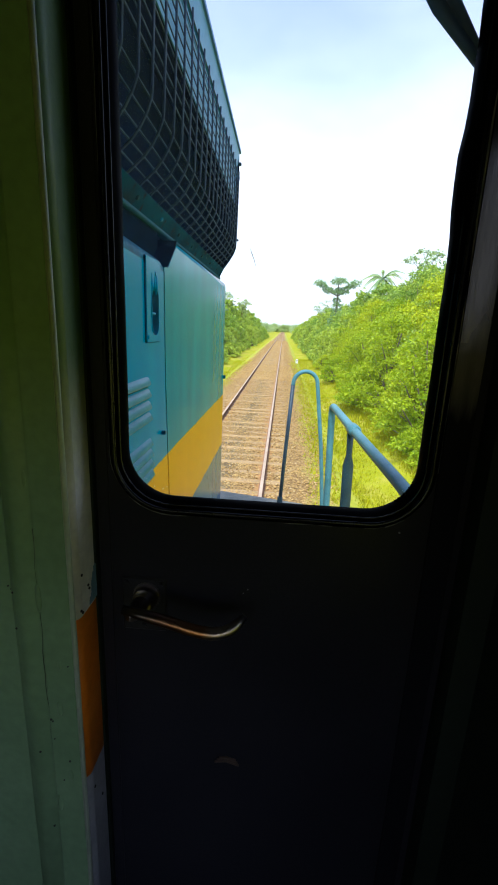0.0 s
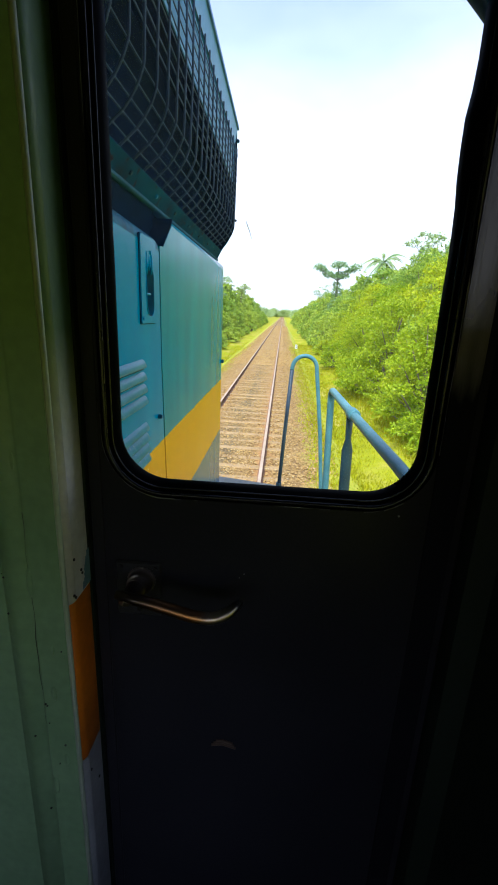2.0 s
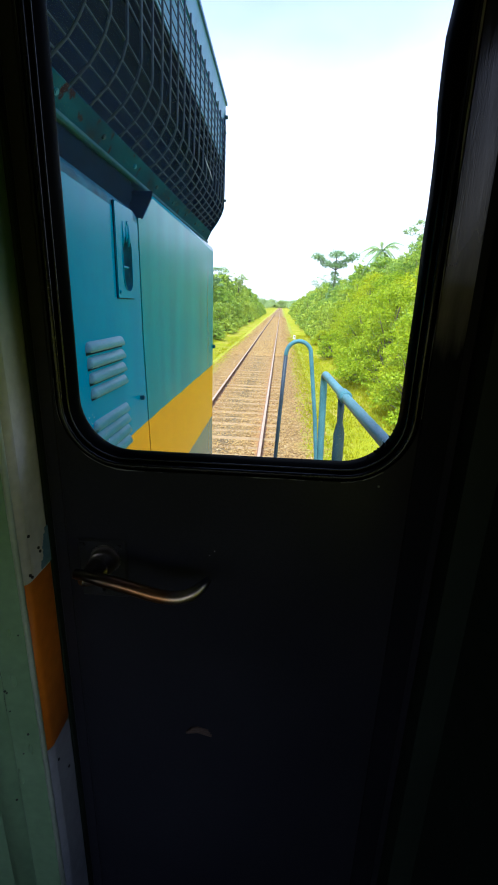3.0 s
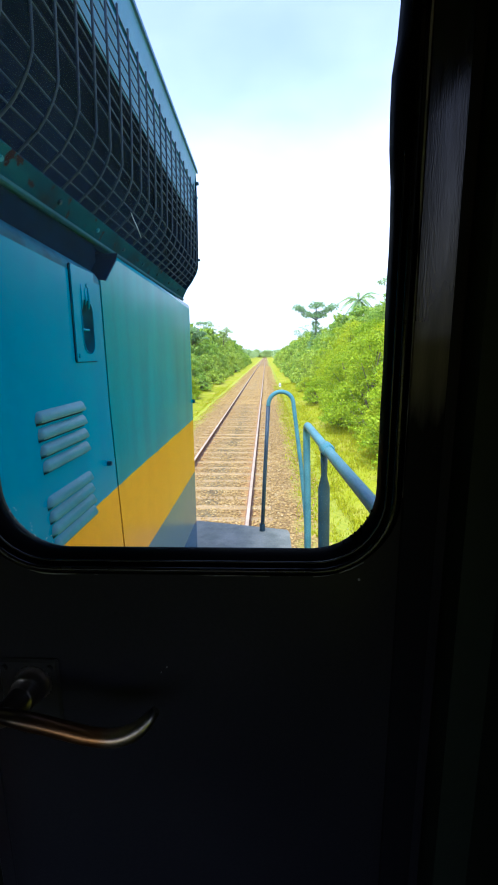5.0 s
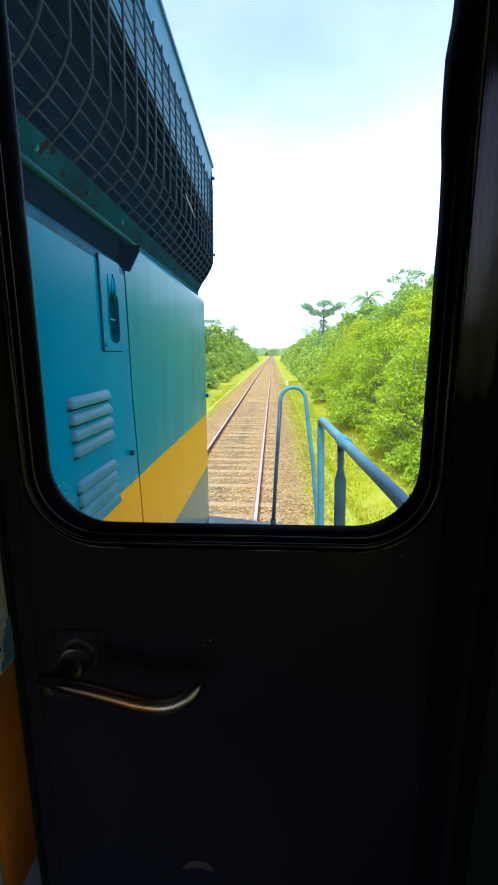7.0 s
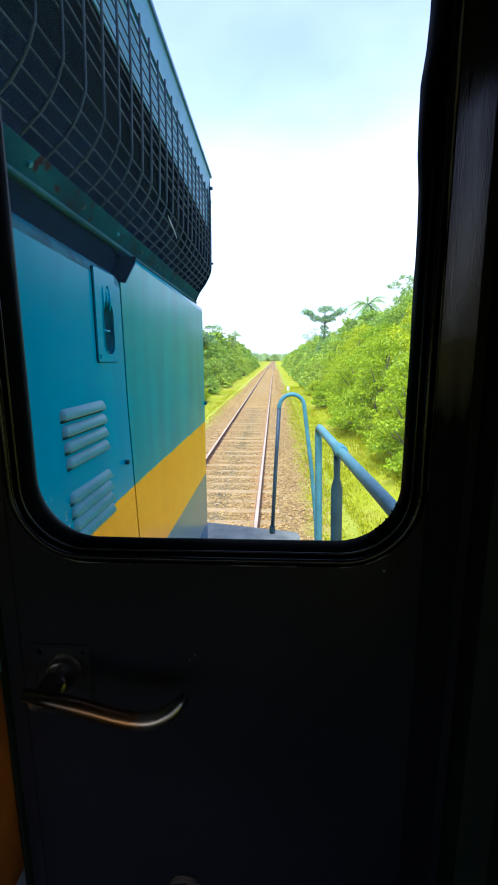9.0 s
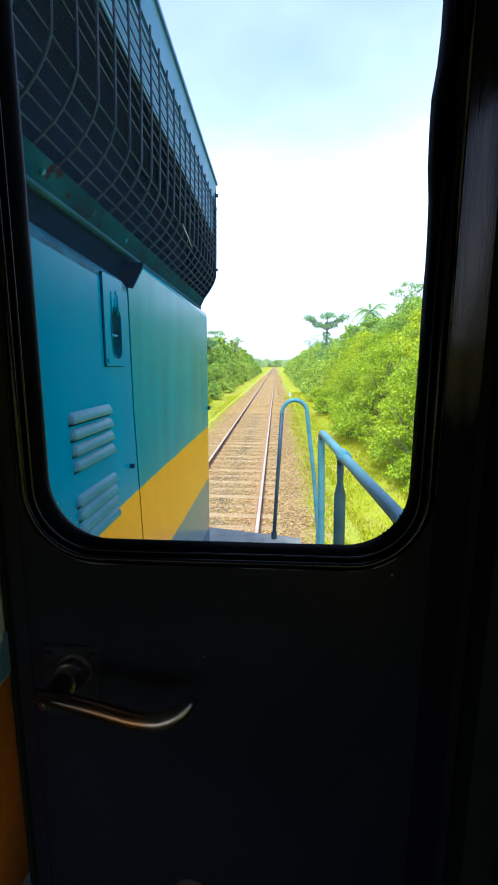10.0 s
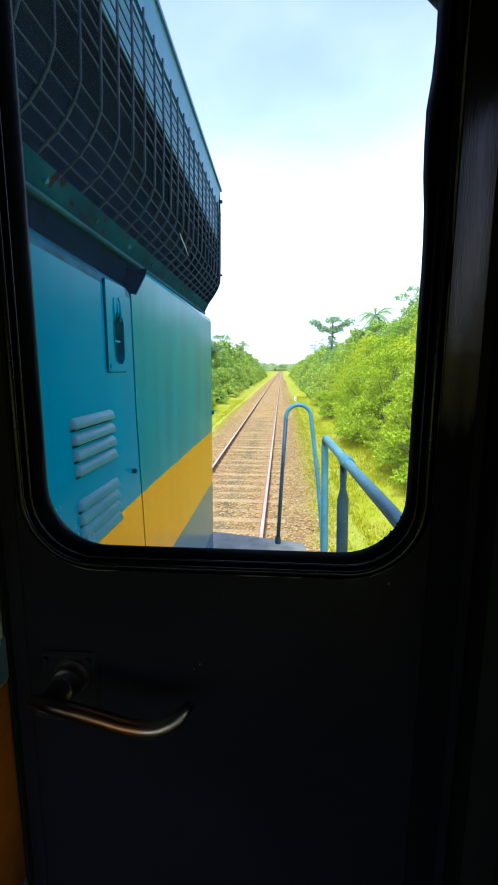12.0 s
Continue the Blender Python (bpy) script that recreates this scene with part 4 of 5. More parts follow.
    for x, z, w, h in ((0.8055, 2.632, 0.0050, 0.024), (0.799, 2.812, 0.004, 0.016), (0.824, 2.44, 0.005, 0.014), (0.834, 2.31, 0.004, 0.012), (0.812, 2.25, 0.005, 0.018), (0.829, 2.52, 0.003, 0.009)):
        bl = bmesh.new()
        bmesh.ops.create_icosphere(bl, subdivisions=2, radius=1.0, matrix=Matrix.Translation((x, -0.0742, z)) @ Matrix.Diagonal((w, 0.0020, h, 1)))
        for f in bl.faces:
            f.smooth = True
        part("paint_blister", bl, GREEN, lining, "blistered green paint")
    crease = [(0.8055 + 0.0010 * math.sin(z * 37) + 0.0008 * math.sin(z * 91), -0.0738, z) for z in [2.38 + 0.02 * k for k in range(19)]]
    part("seam_crack", tube(crease, [0.0002 + 0.0005 * (0.5 + 0.5 * math.sin(23.0 * p[2])) for p in crease], 5), CRACK, lining, "dark crack in the paint along the rib")
    bead = tube([(0.854, -0.0725, DECK), (0.854, -0.0725, 4.03)], 0.0040, 10)
    part("corner_bead", bead, BEAD, lining, "paler edge of the wall")
    rnd = random.Random(6)
    for x, z in ((0.769, 2.579), (0.809, 2.419), (0.8115, 2.416), (0.812, 2.382), (0.763, 2.641), (0.768, 2.638), (0.760, 2.646), (0.834, 2.34), (0.822, 2.30), (0.790, 2.36), (0.842, 2.52), (0.799, 2.20)):
        y = -0.0745 if x > 0.806 else -0.0735 - 0.0075 * math.sin(math.pi * (0.804 - x) / 0.038) ** 1.3 if 0.766 < x < 0.804 else -0.0705
        part("chip", disc((x, y, z), rnd.uniform(0.0008, 0.0020), 0.0024, "y", 7), BLACKBAR, lining)


def door():
    d = thing("door_1", (1.13, 0.02, DECK), "black painted cab door with a rounded window and a lever handle", "door", kind="structure")
    wx0, wx1, wz0, wz1 = 0.907, 1.340, 2.759, 3.64
    hole = rounded(wx0 - 0.008, wx1 + 0.008, wz0 - 0.008, wz1 + 0.008, 0.078, 10)
    leaf = bmesh.new()
    edges = []
    for loop in ([(0.864, DECK + 0.02), (1.408, DECK + 0.02), (1.408, 3.79), (0.864, 3.79)], hole):
        vs = [leaf.verts.new((x, 0.004, z)) for x, z in loop]
        edges += [leaf.edges.new((a, c)) for a, c in zip(vs, vs[1:] + vs[:1])]
    bmesh.ops.triangle_fill(leaf, use_beauty=True, edges=edges)
    for f in [f for f in leaf.faces if hole and wx0 + 0.1 < f.calc_center_median().x < wx1 - 0.1 and wz0 + 0.1 < f.calc_center_median().z < wz1 - 0.1]:
        leaf.faces.remove(f)
    out = bmesh.ops.extrude_face_region(leaf, geom=leaf.faces[:])
    bmesh.ops.translate(leaf, vec=(0, 0.046, 0), verts=[v for v in out["geom"] if isinstance(v, bmesh.types.BMVert)])
    bmesh.ops.recalc_face_normals(leaf, faces=leaf.faces[:])
    part("door_leaf", leaf, BLACK, d)
    # broad rubber gasket with an outer lip, swept round the opening
    rnd = random.Random(2)

    def outline(o):
        pts = rounded(wx0 - o, wx1 + o, wz0 - o, wz1 + o, 0.072 + o, 10)
        dense = []
        for a, c in zip(pts, pts[1:] + pts[:1]):
            steps = 24 if math.hypot(c[0] - a[0], c[1] - a[1]) > 0.1 else 1
            dense += [(a[0] + (c[0] - a[0]) * q / steps, a[1] + (c[1] - a[1]) * q / steps) for q in range(steps)]
        return dense
    gk = bmesh.new()
    prof = [(0.004, 0.040), (-0.001, 0.030), (0.0005, 0.014), (0.003, 0.002), (0.006, -0.004), (0.0095, -0.0065), (0.0135, -0.0056), (0.0168, -0.002), (0.0188, 0.0015), (0.0194, 0.005)]
    rings = []
    for o, y in prof:
        row = []
        for x, z in outline(o):
            side = (x - (wx0 + wx1) / 2) > 0.16
            w = 0.0011 * noise.noise((x * 9, z * 14, 1.0)) + (0.0052 * max(0.0, 1 - ((z - 3.205) / 0.075) ** 2) + 0.0016 * noise.noise((2.0, z * 24, 5.0)) if side and z > 2.9 else 0.0)
            row.append(gk.verts.new((x - w, y, z + 0.5 * w)))
        rings.append(row)
    n = len(rings[0])
    for r, s in zip(rings, rings[1:]):
        for k in range(n):
            gk.faces.new((r[k], r[(k + 1) % n], s[(k + 1) % n], s[k])).smooth = True
    bmesh.ops.recalc_face_normals(gk, faces=gk.faces[:])
    chips, ring = bmesh.new(), outline(0.0190)
    k = 0
    while k < len(ring) - 3:
        run = rnd.randint(2, 6)
        if rnd.random() < 0.78:
            seg = ring[k:k + run + 1]
            tube([(x, 0.0028, z + rnd.uniform(-0.0006, 0.0006)) for x, z in seg], [rnd.uniform(0.0005, 0.0014) for q in seg], 5, bm=chips)
        k += run
    part("chipped_edge", chips, GREYW, d, "grey chipped paint round the gasket")
    part("edge_strip", box(0.866, 0.884, 0.0015, 0.006, DECK + 0.03, 3.78, 0.0008, 1), BLACK, d)
    strip = [(1.3595, 0.006), (1.3595, 0.0030), (1.361, 0.0008), (1.3955, 0.0008), (1.397, 0.0030), (1.397, 0.006)]
    part("edge_trim", prism(strip, "z", DECK + 0.03, 3.78), TRIM, d, "metal trim strip, its lit upper part and dark foot put into the colour")
    bead = tube([(x, 0.0005, z) for x, z in outline(0.0022)], 0.0013, 6, closed=True)
    part("inner_bead", bead, GLOSSBEAD, d, "shiny inner bead of the gasket")
    crown = tube([(x, -0.0040 + 0.0006 * noise.noise((x * 30, z * 30, 2.0)), z) for x, z in outline(0.0100)], 0.0034, 10, closed=True)
    part("gasket_crown", crown, GLOSSBEAD, d, "shiny rounded crown of the rubber gasket")
    part("window_gasket", gk, RUBBER, d, "thick black rubber window gasket")
    pane = prism(rounded(wx0 - 0.006, wx1 + 0.006, wz0 - 0.006, wz1 + 0.006, 0.076, 10), "y", 0.0255, 0.0275)
    pn = part("window_pane", pane, GLASS, d, "dusty clear window pane, its upper veil standing for glare")
    pn.visible_shadow = False
    part("glass_scratch", tube([(1.0815, 0.0250, 3.1195), (1.084, 0.0248, 3.113), (1.0875, 0.0248, 3.105), (1.0905, 0.0250, 3.096)], [0.0002, 0.0006, 0.0005, 0.0002], 6), DROP, d, "pale scratch in the window glass")
    # crumbs of old sealant in the lower corner
    cr = bmesh.new()
    for k in range(16):
        a = radians(-42 + rnd.gauss(0, 7))
        r = 0.0735 + rnd.uniform(-0.006, 0.0)
        x, z = 1.340 - 0.072 + r * math.cos(a), 2.759 + 0.072 + r * math.sin(a)
        turn = Euler((rnd.uniform(0, 3), rnd.uniform(0, 3), rnd.uniform(0, 3))).to_matrix().to_4x4()
        bmesh.ops.create_cube(cr, size=rnd.uniform(0.002, 0.005), matrix=Matrix.Translation((x, 0.023, z)) @ turn @ Matrix.Diagonal((rnd.uniform(0.6, 1.7), rnd.uniform(0.4, 1), rnd.uniform(0.3, 0.9), 1)))
    part("sealant_crumbs", cr, RUBBER, d, "crumbled black sealant")
    # beads of water dried on the glass by the lower corners
    wd = bmesh.new()
    for k in range(24):
        left = k < 18
        a = radians(rnd.uniform(190, 262)) if left else radians(rnd.uniform(-70, -20))
        r = 0.066 - abs(rnd.gauss(0, 0.006))
        cx = wx0 + 0.072 if left else wx1 - 0.072
        bmesh.ops.create_icosphere(wd, subdivisions=1, radius=rnd.uniform(0.0003, 0.0007), matrix=Matrix.Translation((cx + r * math.cos(a), 0.0252, wz0 + 0.072 + r * math.sin(a))))
    part("water_spots", wd, DROP, d, "pale dried water spots on the pane")
    # lever handle on a rose
    h = part("door_handle", tube([(0.941, 0.004, 2.601), (0.941, -0.015, 2.601), (0.941, -0.018, 2.601), (0.941, -0.0185, 2.601), (0.940, -0.027, 2.6015), (0.940, -0.029, 2.6015), (0.9395, -0.0295, 2.602), (0.937, -0.049, 2.603), (0.934, -0.059, 2.606), (0.930, -0.063, 2.607)], [0.0200, 0.0195, 0.0178, 0.0168, 0.0163, 0.0150, 0.0140, 0.0125, 0.0105, 0.0070], 18), STEELW, d, "dark worn metal lever handle")
    lever = smooth_path([(0.922, -0.060, 2.614), (0.980, -0.062, 2.604), (1.033, -0.062, 2.589), (1.062, -0.060, 2.586), (1.085, -0.056, 2.595), (1.100, -0.050, 2.613)], 0.02, 4)
    m = len(lever)
    part("lever", tube(lever, [0.0065, 0.0086] + [0.0090] * (m - 6) + [0.0086, 0.0080, 0.0070, 0.0048], 14), LEVER, h, "worn lever with brass showing through")
    part("rose", disc((0.941, 0.001, 2.601), 0.023, 0.014, "y", 24, 0.004), STEELW, h)
    part("back_plate", box(0.900, 0.972, -0.001, 0.005, 2.535, 2.631, 0.003, 1), GREYP, h)
    for x, z in ((0.909, 2.622), (0.963, 2.622), (0.936, 2.546)):
        part("screw", disc((x, -0.003, z), 0.004, 0.005, "y", 10, 0.001), GREYP, h)
    for x, z, r in ((1.318, 2.736, 0.0014), (1.100, 2.622, 0.0008), (1.093, 2.615, 0.0006)):
        part("paint_chip", disc((x, 0.0035, z), r, 0.002, "y", 8), GREYW, d)
    scr = bmesh.new()
    for k in range(3):
        tube([(1.055 + 0.004 * k, 0.003, 2.275 + 0.005 * k), (1.075, 0.0028, 2.279 + 0.004 * k), (1.098 - 0.003 * k, 0.003, 2.272 + 0.005 * k)], 0.0022, 6, bm=scr)
    part("scuff", scr, SCUFF, d, "brown scuff low on the door")
    # wiper arms outside the pane
    w = thing("window_wiper", (1.35, 0.07, 3.3), "grey two-armed window wiper outside the door pane", "wiper")
    part("arm", tube([(1.362, 0.062, 3.337), (1.299, 0.066, 3.405), (1.195, 0.070, 3.55)], [0.006, 0.009, 0.009], 8), RAILDARK, w)
    part("arm", tube([(1.362, 0.062, 3.342), (1.316, 0.066, 3.41), (1.235, 0.070, 3.58)], [0.006, 0.008, 0.008], 8), RAILDARK, w)
    part("pivot", disc((1.362, 0.060, 3.340), 0.008, 0.02, "y", 10), RAILDARK, w)


cab()
door()


# ---- plants ----
def limb(a, b, r0, r1, bm, bend=0.0, sides=6):
    a, b = Vector(a), Vector(b)
    m = (a + b) / 2 + Vector((bend, bend * 0.5, abs(bend) * 0.3))
    pts = [(1 - t) ** 2 * a + 2 * t * (1 - t) * m + t * t * b for t in (0, 0.25, 0.5, 0.75, 1)]
    tube(pts, [r0 + (r1 - r0) * k / 4 for k in range(5)], sides, bm=bm)


def leaf_mesh(name, lobes, count, size, mat, seed, flat=0.0):
    """Leaves set on and inside lobes (x, y, z, rx, ry, rz), facing outward and up, as single pointed blades."""
    rnd = np.random.RandomState(seed)
    vol = np.array([l[3] * l[4] + l[4] * l[5] + l[3] * l[5] for l in lobes])
    pick = rnd.choice(len(lobes), count, p=vol / vol.sum())
    L = np.array(lobes)[pick]
    d = rnd.normal(size=(count, 3))
    d /= np.linalg.norm(d, axis=1)[:, None]
    d[:, 2] = np.where(d[:, 2] < -0.3, -d[:, 2] * 0.6, d[:, 2])
    depth = 1.0 - 0.45 * rnd.rand(count) ** 2.2
    lump = 1 + 0.13 * np.sin(7 * d[:, 0] + 3 * pick) + 0.13 * np.sin(6 * d[:, 1] + 5 * d[:, 2] + pick)
    centre = L[:, :3] + d * L[:, 3:] * (depth * lump)[:, None]
    nrm = d * 0.55 + rnd.normal(size=(count, 3)) * 0.65 + (0, 0, 0.35 + flat)
    nrm /= np.linalg.norm(nrm, axis=1)[:, None]
    ax = np.cross(nrm, rnd.normal(size=(count, 3)))
    ax /= np.linalg.norm(ax, axis=1)[:, None]
    ay = np.cross(nrm, ax)
    s = size * rnd.uniform(0.55, 1.35, count)
    keep = centre[:, 2] > 0.05
    centre, ax, ay, s, nrm = centre[keep], ax[keep], ay[keep], s[keep], nrm[keep]
    n = len(s)
    v = np.empty((n, 4, 3))
    v[:, 0] = centre - ax * (s * 0.9)[:, None]
    v[:, 1] = centre + ay * (s * 0.42)[:, None] - ax * (s * 0.1)[:, None]
    v[:, 2] = centre + ax * (s * 0.9)[:, None] - nrm * (s * 0.25)[:, None]
    v[:, 3] = centre - ay * (s * 0.42)[:, None] - ax * (s * 0.1)[:, None]
    me = bpy.data.meshes.new(name)
    me.from_pydata(v.reshape(-1, 3).tolist(), [], (np.arange(n * 4).reshape(n, 4)).tolist())
    me.materials.append(mat)
    return me


def shrub(place, wide, high, count, size, seed, mat=None, name="shrub", label="dense bright green roadside shrub with small leaves", category="shrub", group="shrubs along the line"):
    rnd = random.Random(seed)
    lobes = []
    for k in range(22):
        a, u = k * 2.4 + rnd.uniform(-0.5, 0.5), (k + 0.5) / 22
        r = wide * rnd.uniform(0.55, 0.92) * math.sqrt(max(0.05, 1 - u ** 1.6))
        z = high * (0.10 + 0.80 * u)
        s = wide * rnd.uniform(0.17, 0.33)
        lobes.append((r * math.cos(a), r * math.sin(a), z, s, s, s * rnd.uniform(0.55, 0.85)))
    for k in range(6):
        a = k * 1.05 + rnd.uniform(-0.3, 0.3)
        s = wide * rnd.uniform(0.22, 0.34)
        lobes.append((wide * 0.72 * math.cos(a), wide * 0.72 * math.sin(a), s * 0.6, s, s, s * 0.8))
    lobes.append((0, 0, high * 0.42, wide * 0.55, wide * 0.55, high * 0.40))
    lobes.append((wide * rnd.uniform(-0.3, 0.3), 0, high * 0.88, wide * 0.26, wide * 0.26, high * 0.14))
    ob = thing(name, (0, 0, 0), label, category, group)
    st = bmesh.new()
    for l in lobes:
        limb((rnd.uniform(-0.15, 0.15), rnd.uniform(-0.15, 0.15), 0), l[:3], 0.05, 0.012, st, rnd.uniform(-0.3, 0.3), 5)
    part("stems", st, BARK, ob)
    cr = new("crown", leaf_mesh("crown", lobes, count, size, mat or LEAF, seed))
    cr.parent = ob
    ob.matrix_basis = Matrix.Translation(place)
    return ob


def flat_tree(place, high, spread, seed, count=4200):
    """A tall thin-limbed tree with flat layered sprays of leaves."""
    rnd = random.Random(seed)
    ob = thing("tree", (0, 0, 0), "tall thin tree with flat layered sprays above the shrubs", "tree", "emergent trees")
    tr = bmesh.new()
    limb((0, 0, 0), (0.2, 0.1, high * 0.82), 0.16, 0.06, tr, 0.2, 8)
    lobes = []
    for k in range(16):
        a = k * 2.4 + rnd.uniform(-0.4, 0.4)
        r, z = spread * rnd.uniform(0.15, 0.8), high * rnd.uniform(0.66, 0.98)
        tip = (0.2 + r * math.cos(a), 0.1 + r * math.sin(a), z)
        limb((0.15, 0.1, z * rnd.uniform(0.68, 0.85)), tip, 0.05, 0.012, tr, rnd.uniform(-0.2, 0.2), 5)
        s = spread * rnd.uniform(0.14, 0.32)
        lobes.append((*tip, s, s * rnd.uniform(0.7, 1.3), s * rnd.uniform(0.45, 0.8)))
    lobes += [(0.2, 0.1, high * 0.80, spread * 0.4, spread * 0.4, high * 0.10), (0.2, 0.1, high * 0.68, spread * 0.5, spread * 0.5, high * 0.10)]
    part("trunk", tr, BARK, ob)
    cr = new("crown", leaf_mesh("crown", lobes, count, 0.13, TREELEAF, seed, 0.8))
    cr.parent = ob
    ob.matrix_basis = Matrix.Translation(place)
    return ob


def armed_tree(place, high, seed):
    """A tall tree overgrown with creepers, two rising arms of foliage and a tuft on top."""
    rnd = random.Random(seed)
    ob = thing("tree", (0, 0, 0), "tall creeper-clad tree with two spreading boughs", "tree", "emergent trees")
    tr = bmesh.new()
    limb((0, 0, 0), (0.1, 0, high * 0.95), 0.30, 0.08, tr, 0.15, 8)
    lobes = []
    for k in range(9):
        z = high * (0.14 + 0.072 * k)
        lobes.append((rnd.uniform(-0.3, 0.3), rnd.uniform(-0.3, 0.3), z, 1.3 - 0.07 * k, 1.3 - 0.07 * k, high * 0.075))
    for side in (-1, 1):
        root, tip = (0.1, 0, high * 0.78), (side * high * 0.24, rnd.uniform(-0.5, 0.5), high * (0.92 if side < 0 else 0.94))
        limb(root, tip, 0.09, 0.03, tr, 0.1 * side, 6)
        for u in (0.35, 0.55, 0.75, 0.92, 1.05):
            c = [root[i] + (tip[i] - root[i]) * u for i in range(3)]
            w = high * rnd.uniform(0.055, 0.080)
            lobes.append((c[0], c[1] + rnd.uniform(-0.4, 0.4), c[2] + rnd.uniform(-0.1, 0.2), w * 1.2, w * 1.4, w * 0.85))
    for k in range(6):
        w = high * rnd.uniform(0.06, 0.09)
        lobes.append((0.1 + rnd.uniform(-0.5, 0.5), rnd.uniform(-0.5, 0.5), high * rnd.uniform(0.80, 0.99), w, w, w * 0.8))
    part("trunk", tr, BARK, ob)
    cr = new("crown", leaf_mesh("crown", lobes, 6500, 0.15, TREELEAF, seed, 0.5))
    cr.parent = ob
    ob.matrix_basis = Matrix.Translation(place)
    return ob


def palm(place, high, seed):
    """A slender palm with arching fronds of narrow leaflets."""
    rnd = random.Random(seed)
    ob = thing("palm_tree", (0, 0, 0), "slender palm with drooping fronds standing above the bushes", "palm tree")
    trunk = bmesh.new()
    limb((0, 0, 0), (0.15, 0.1, high), 0.15, 0.09, trunk, 0.25, 8)
    part("trunk", trunk, BARK, ob)
    for k in range(30):
        a, rise, reach = k * 2.4 + rnd.uniform(-0.3, 0.3), rnd.uniform(-0.3, 1.2), rnd.uniform(2.0, 2.8)
        c, q = math.cos(a), math.sin(a)
        rib = [Vector((0.15 + c * reach * u, 0.1 + q * reach * u, high + reach * (rise * u - 0.95 * u * u))) for u in [0.1 * i for i in range(11)]]
        fr = bmesh.new()
        tube(rib, [0.022 - 0.0018 * i for i in range(11)], 4, bm=fr)
        for i in range(2, 42):
            u = i / 42 * 10
            lo = min(9, int(u))
            p = rib[lo].lerp(rib[lo + 1], u - lo)
            along = (rib[lo + 1] - rib[lo]).normalized()
            side = Vector((-q, c, 0))
            long = 0.42 * math.sin(math.pi * min(1, 0.12 + u / 11.5)) * rnd.uniform(0.8, 1.1)
            for way in (-1, 1):
                tip = p + (side * way * 0.75 + along * 0.6) * long + Vector((0, 0, -0.35 * long))
                vs = [fr.verts.new(v) for v in (p, p + along * 0.085, tip)]
                fr.faces.new(vs)
        part("frond", fr, TREELEAF, ob)
    ob.matrix_basis = Matrix.Translation(place)
    return ob


def plants():
    rnd = random.Random(21)
    creeper = "tall dense green bush overgrown with creepers"
    edge = "low bright green bush at the edge of the verge"
    near = [shrub((0, 0, 0), 1.9, 3.6, 17000, 0.052, 31 + k) for k in range(4)]
    tall = [shrub((0, 0, 0), 2.4, 5.4, 16000, 0.070, 51 + k, LEAF if k % 2 else LEAFDEEP, label=creeper) for k in range(4)]
    low = [shrub((0, 0, 0), 1.1, 1.5, 4600, 0.058, 71 + k, label=edge) for k in range(3)]
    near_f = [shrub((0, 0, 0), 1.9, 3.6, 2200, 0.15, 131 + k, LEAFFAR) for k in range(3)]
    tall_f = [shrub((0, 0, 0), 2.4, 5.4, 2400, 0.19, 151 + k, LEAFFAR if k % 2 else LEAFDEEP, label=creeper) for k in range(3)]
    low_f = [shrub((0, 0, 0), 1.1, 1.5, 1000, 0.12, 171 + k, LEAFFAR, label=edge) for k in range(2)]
    used = set()

    def put(ob, x, y, z, s, sz=None):
        m = pose(x, y, z, 0, 0, rnd.uniform(0, 360)) @ Matrix.Diagonal((s, s, sz or s, 1))
        if ob.name in used:
            c = copy_thing(ob, m)
            c.matrix_basis = m
        else:
            used.add(ob.name)
            ob.matrix_basis = m
    # right-hand bank
    y = 10.2
    while y < 190:
        step = 2.0 + y * 0.02
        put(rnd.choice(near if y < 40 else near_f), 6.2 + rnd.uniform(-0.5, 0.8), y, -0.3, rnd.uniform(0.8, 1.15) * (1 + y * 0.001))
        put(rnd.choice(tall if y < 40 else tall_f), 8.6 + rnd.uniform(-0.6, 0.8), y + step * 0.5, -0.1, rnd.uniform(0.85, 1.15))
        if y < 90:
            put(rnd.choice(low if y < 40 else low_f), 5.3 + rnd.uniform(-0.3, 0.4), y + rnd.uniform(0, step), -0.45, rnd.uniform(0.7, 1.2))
        if y > 16:
            put(rnd.choice(tall if y < 40 else tall_f), 11.8 + rnd.uniform(-1, 1), y, 0.2, rnd.uniform(1.15, 1.5))
        y += step
    # left-hand bank, a little lower
    y = 24.0
    while y < 190:
        step = 2.2 + y * 0.02
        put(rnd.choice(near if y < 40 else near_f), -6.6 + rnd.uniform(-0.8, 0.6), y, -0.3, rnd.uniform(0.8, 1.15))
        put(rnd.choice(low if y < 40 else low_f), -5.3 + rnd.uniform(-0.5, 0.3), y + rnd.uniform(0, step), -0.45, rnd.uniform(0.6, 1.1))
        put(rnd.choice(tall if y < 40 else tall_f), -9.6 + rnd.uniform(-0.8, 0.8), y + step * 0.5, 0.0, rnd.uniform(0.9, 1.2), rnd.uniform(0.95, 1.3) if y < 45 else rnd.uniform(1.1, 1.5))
        y += step
    armed_tree((8.6, 68, 0), 10.3, 3)
    for x, y, h, sp, s in ((12.0, 25, 7.6, 2.2, 6), (13.0, 37, 9.4, 2.8, 7), (-9.4, 82, 8.8, 2.8, 4), (-8.8, 60, 7.4, 2.4, 8), (-9.0, 106, 9.6, 3.0, 9), (12, 120, 10.5, 3.5, 5)):
        flat_tree((x, y, 0), h, sp, s)
    palm((11.6, 52, 0), 8.9, 15)
    # far woods on both sides and across the end of the line
    verts_lobes = []
    r2 = random.Random(77)
    for k in range(420):
        y = r2.uniform(180, 520)
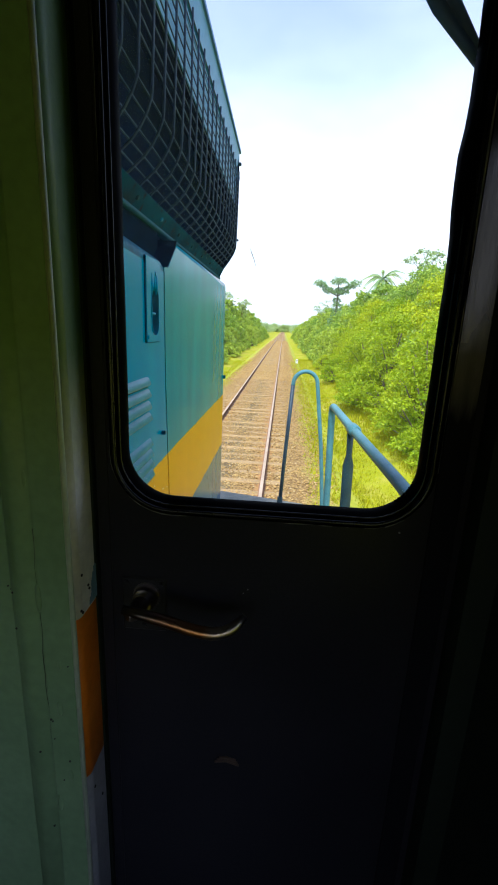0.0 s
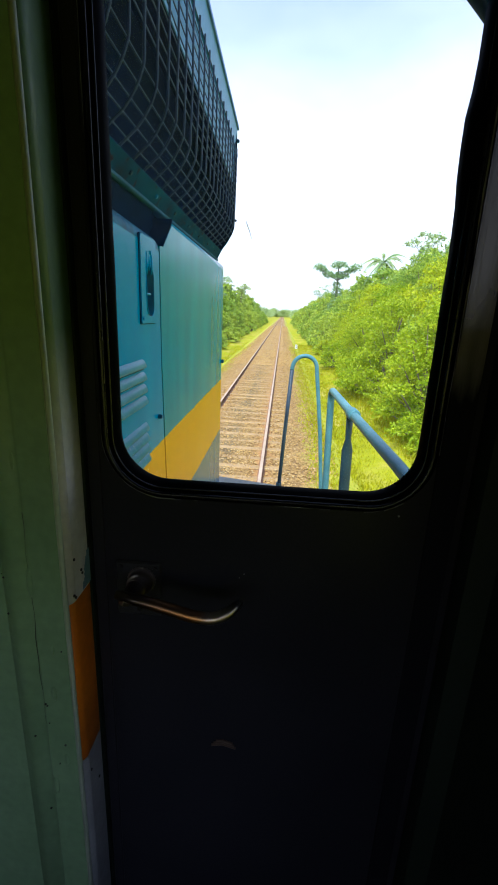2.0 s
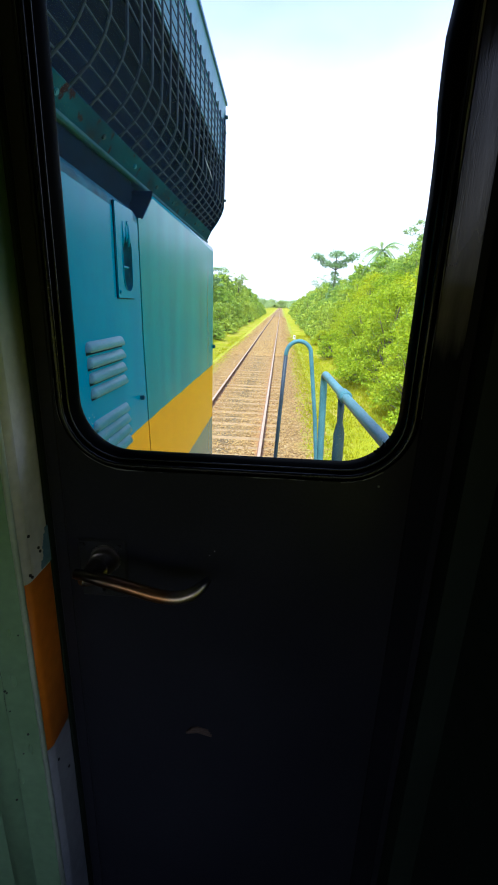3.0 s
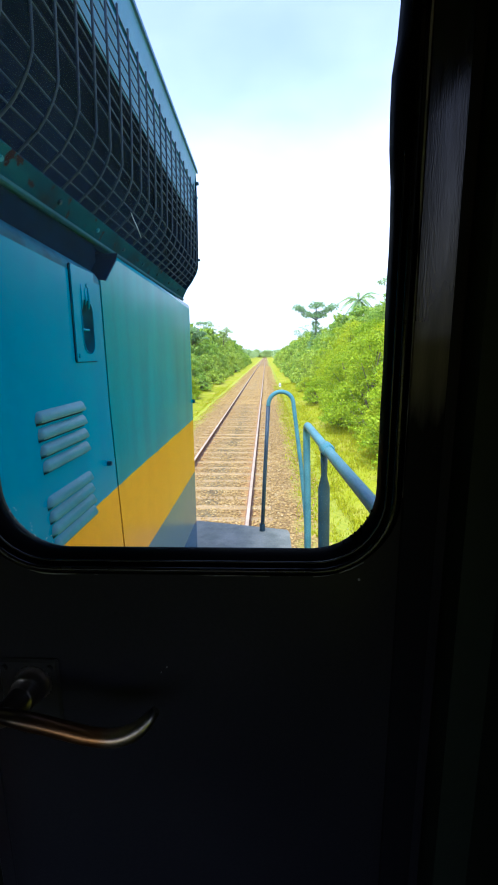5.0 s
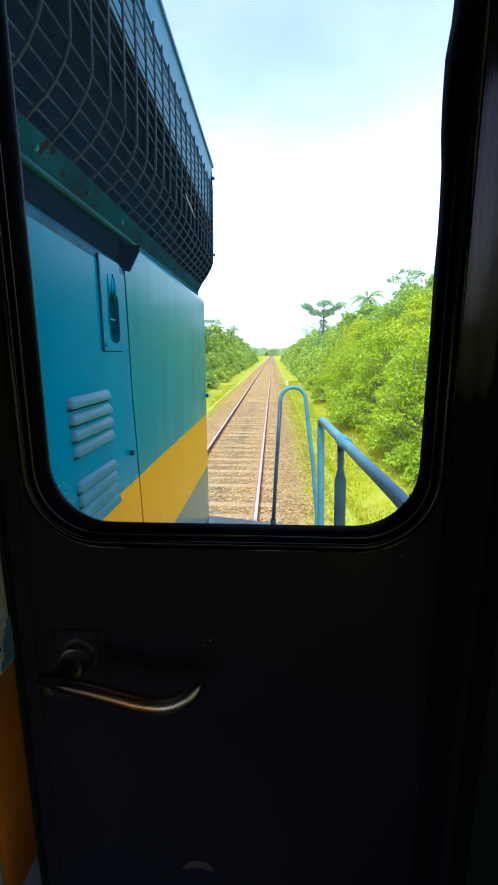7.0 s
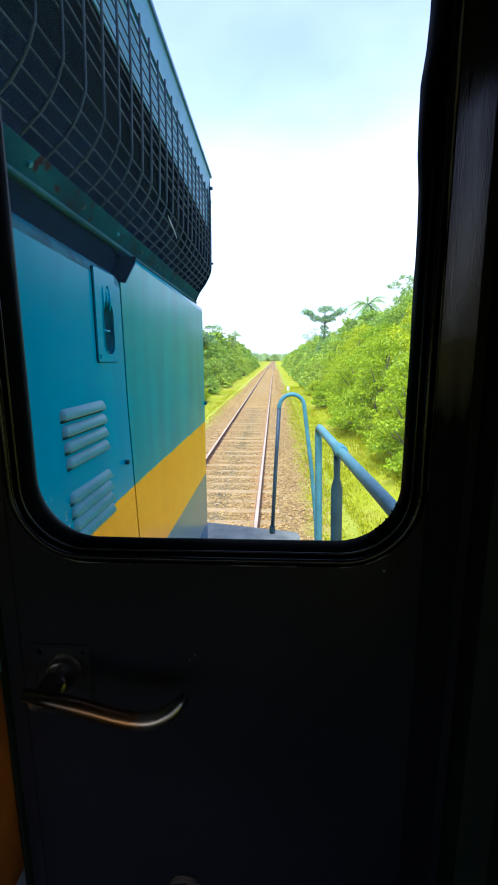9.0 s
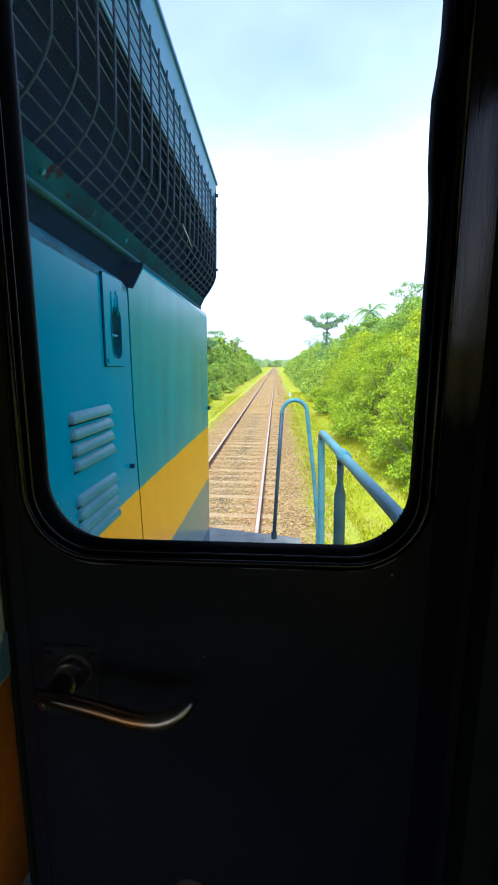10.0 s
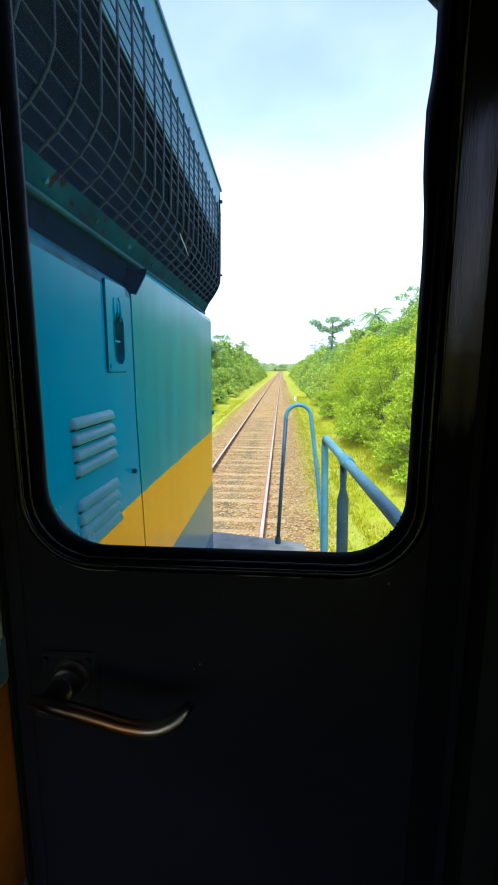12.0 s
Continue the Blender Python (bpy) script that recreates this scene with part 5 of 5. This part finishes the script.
        x = (6.5 + r2.random() ** 1.5 * 40) * r2.choice((-1, 1))
        s = r2.uniform(2.0, 3.4)
        verts_lobes.append((x + (2 if x > 0 else -2), y, r2.uniform(1.0, 4.0), s, s, s))
    for k in range(90):
        s = r2.uniform(2.5, 4.5)
        verts_lobes.append((r2.uniform(-60, 60), 520 + r2.uniform(0, 25), r2.uniform(0.5, 7.0), s, s, s))
    ends = [(r2.uniform(-45, 45), 512 + r2.uniform(0, 10), r2.uniform(0.0, 6.0), 3.2, 3.2, 3.2) for k in range(70)]
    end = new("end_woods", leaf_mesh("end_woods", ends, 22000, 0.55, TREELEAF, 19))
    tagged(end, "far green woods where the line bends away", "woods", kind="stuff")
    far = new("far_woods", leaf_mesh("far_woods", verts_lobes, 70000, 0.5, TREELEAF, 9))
    tagged(far, "far line of green woods along the railway", "woods", kind="stuff")


def grass():
    rnd = np.random.RandomState(14)
    verts, faces = [], []
    def tuft(x, y, z, n, h):
        for q in range(n):
            a, lean = rnd.rand() * 6.28, rnd.uniform(0.1, 0.6)
            hh = h * rnd.uniform(0.5, 1.2)
            px, py = x + rnd.normal() * 0.07, y + rnd.normal() * 0.07
            w = 0.012 + 0.012 * rnd.rand()
            c, s = math.cos(a), math.sin(a)
            o = len(verts)
            verts.extend([(px - w * s, py + w * c, z), (px + w * s, py - w * c, z), (px + c * lean * hh, py + s * lean * hh, z + hh)])
            faces.append((o, o + 1, o + 2))
    for k in range(15000):
        y = 7 + 50 * rnd.rand() ** 1.6
        right = rnd.rand() < 0.68
        x = 2.35 + 3.6 * rnd.rand() ** 0.8 if right else -2.7 - 3.6 * rnd.rand()
        if not right and y < 14:
            continue
        edge = abs(x) < 2.9
        if edge and rnd.rand() < 0.6:
            continue
        tuft(x, y, max(-0.62 + (0.10 if abs(x) > 4.6 else 0), ballast_height(x) - 0.02), 5, 0.08 if edge else 0.12 + 0.2 * max(0, abs(x) - 4.2))
    for k in range(3200):
        y, side = 7 + 40 * rnd.rand() ** 1.4, 1 if rnd.rand() < 0.7 else -1
        x = side * (1.85 + 0.75 * rnd.rand() ** 0.6)
        if side < 0 and y < 14:
            continue
        tuft(x, y, ballast_height(x) - 0.02, 4, 0.09)
    tagged(sheet("verge_grass", verts, faces, GRASS), "bright yellow-green grass on the verges", "grass", kind="stuff")


def kilometre_post():
    k = thing("kilometre_post", (2.75, 48, -0.65), "small white concrete line-side post with black marks", "post")
    part("post", box(2.63, 2.87, 47.92, 48.08, -0.7, -0.05, 0.03, 2), POSTW, k)
    part("mark", box(2.68, 2.82, 47.908, 47.919, -0.19, -0.14), BLACKBAR, k)
    part("mark", box(2.68, 2.82, 47.908, 47.919, -0.34, -0.29), BLACKBAR, k)



plants()
grass()
kilometre_post()
stones()
sleepers()
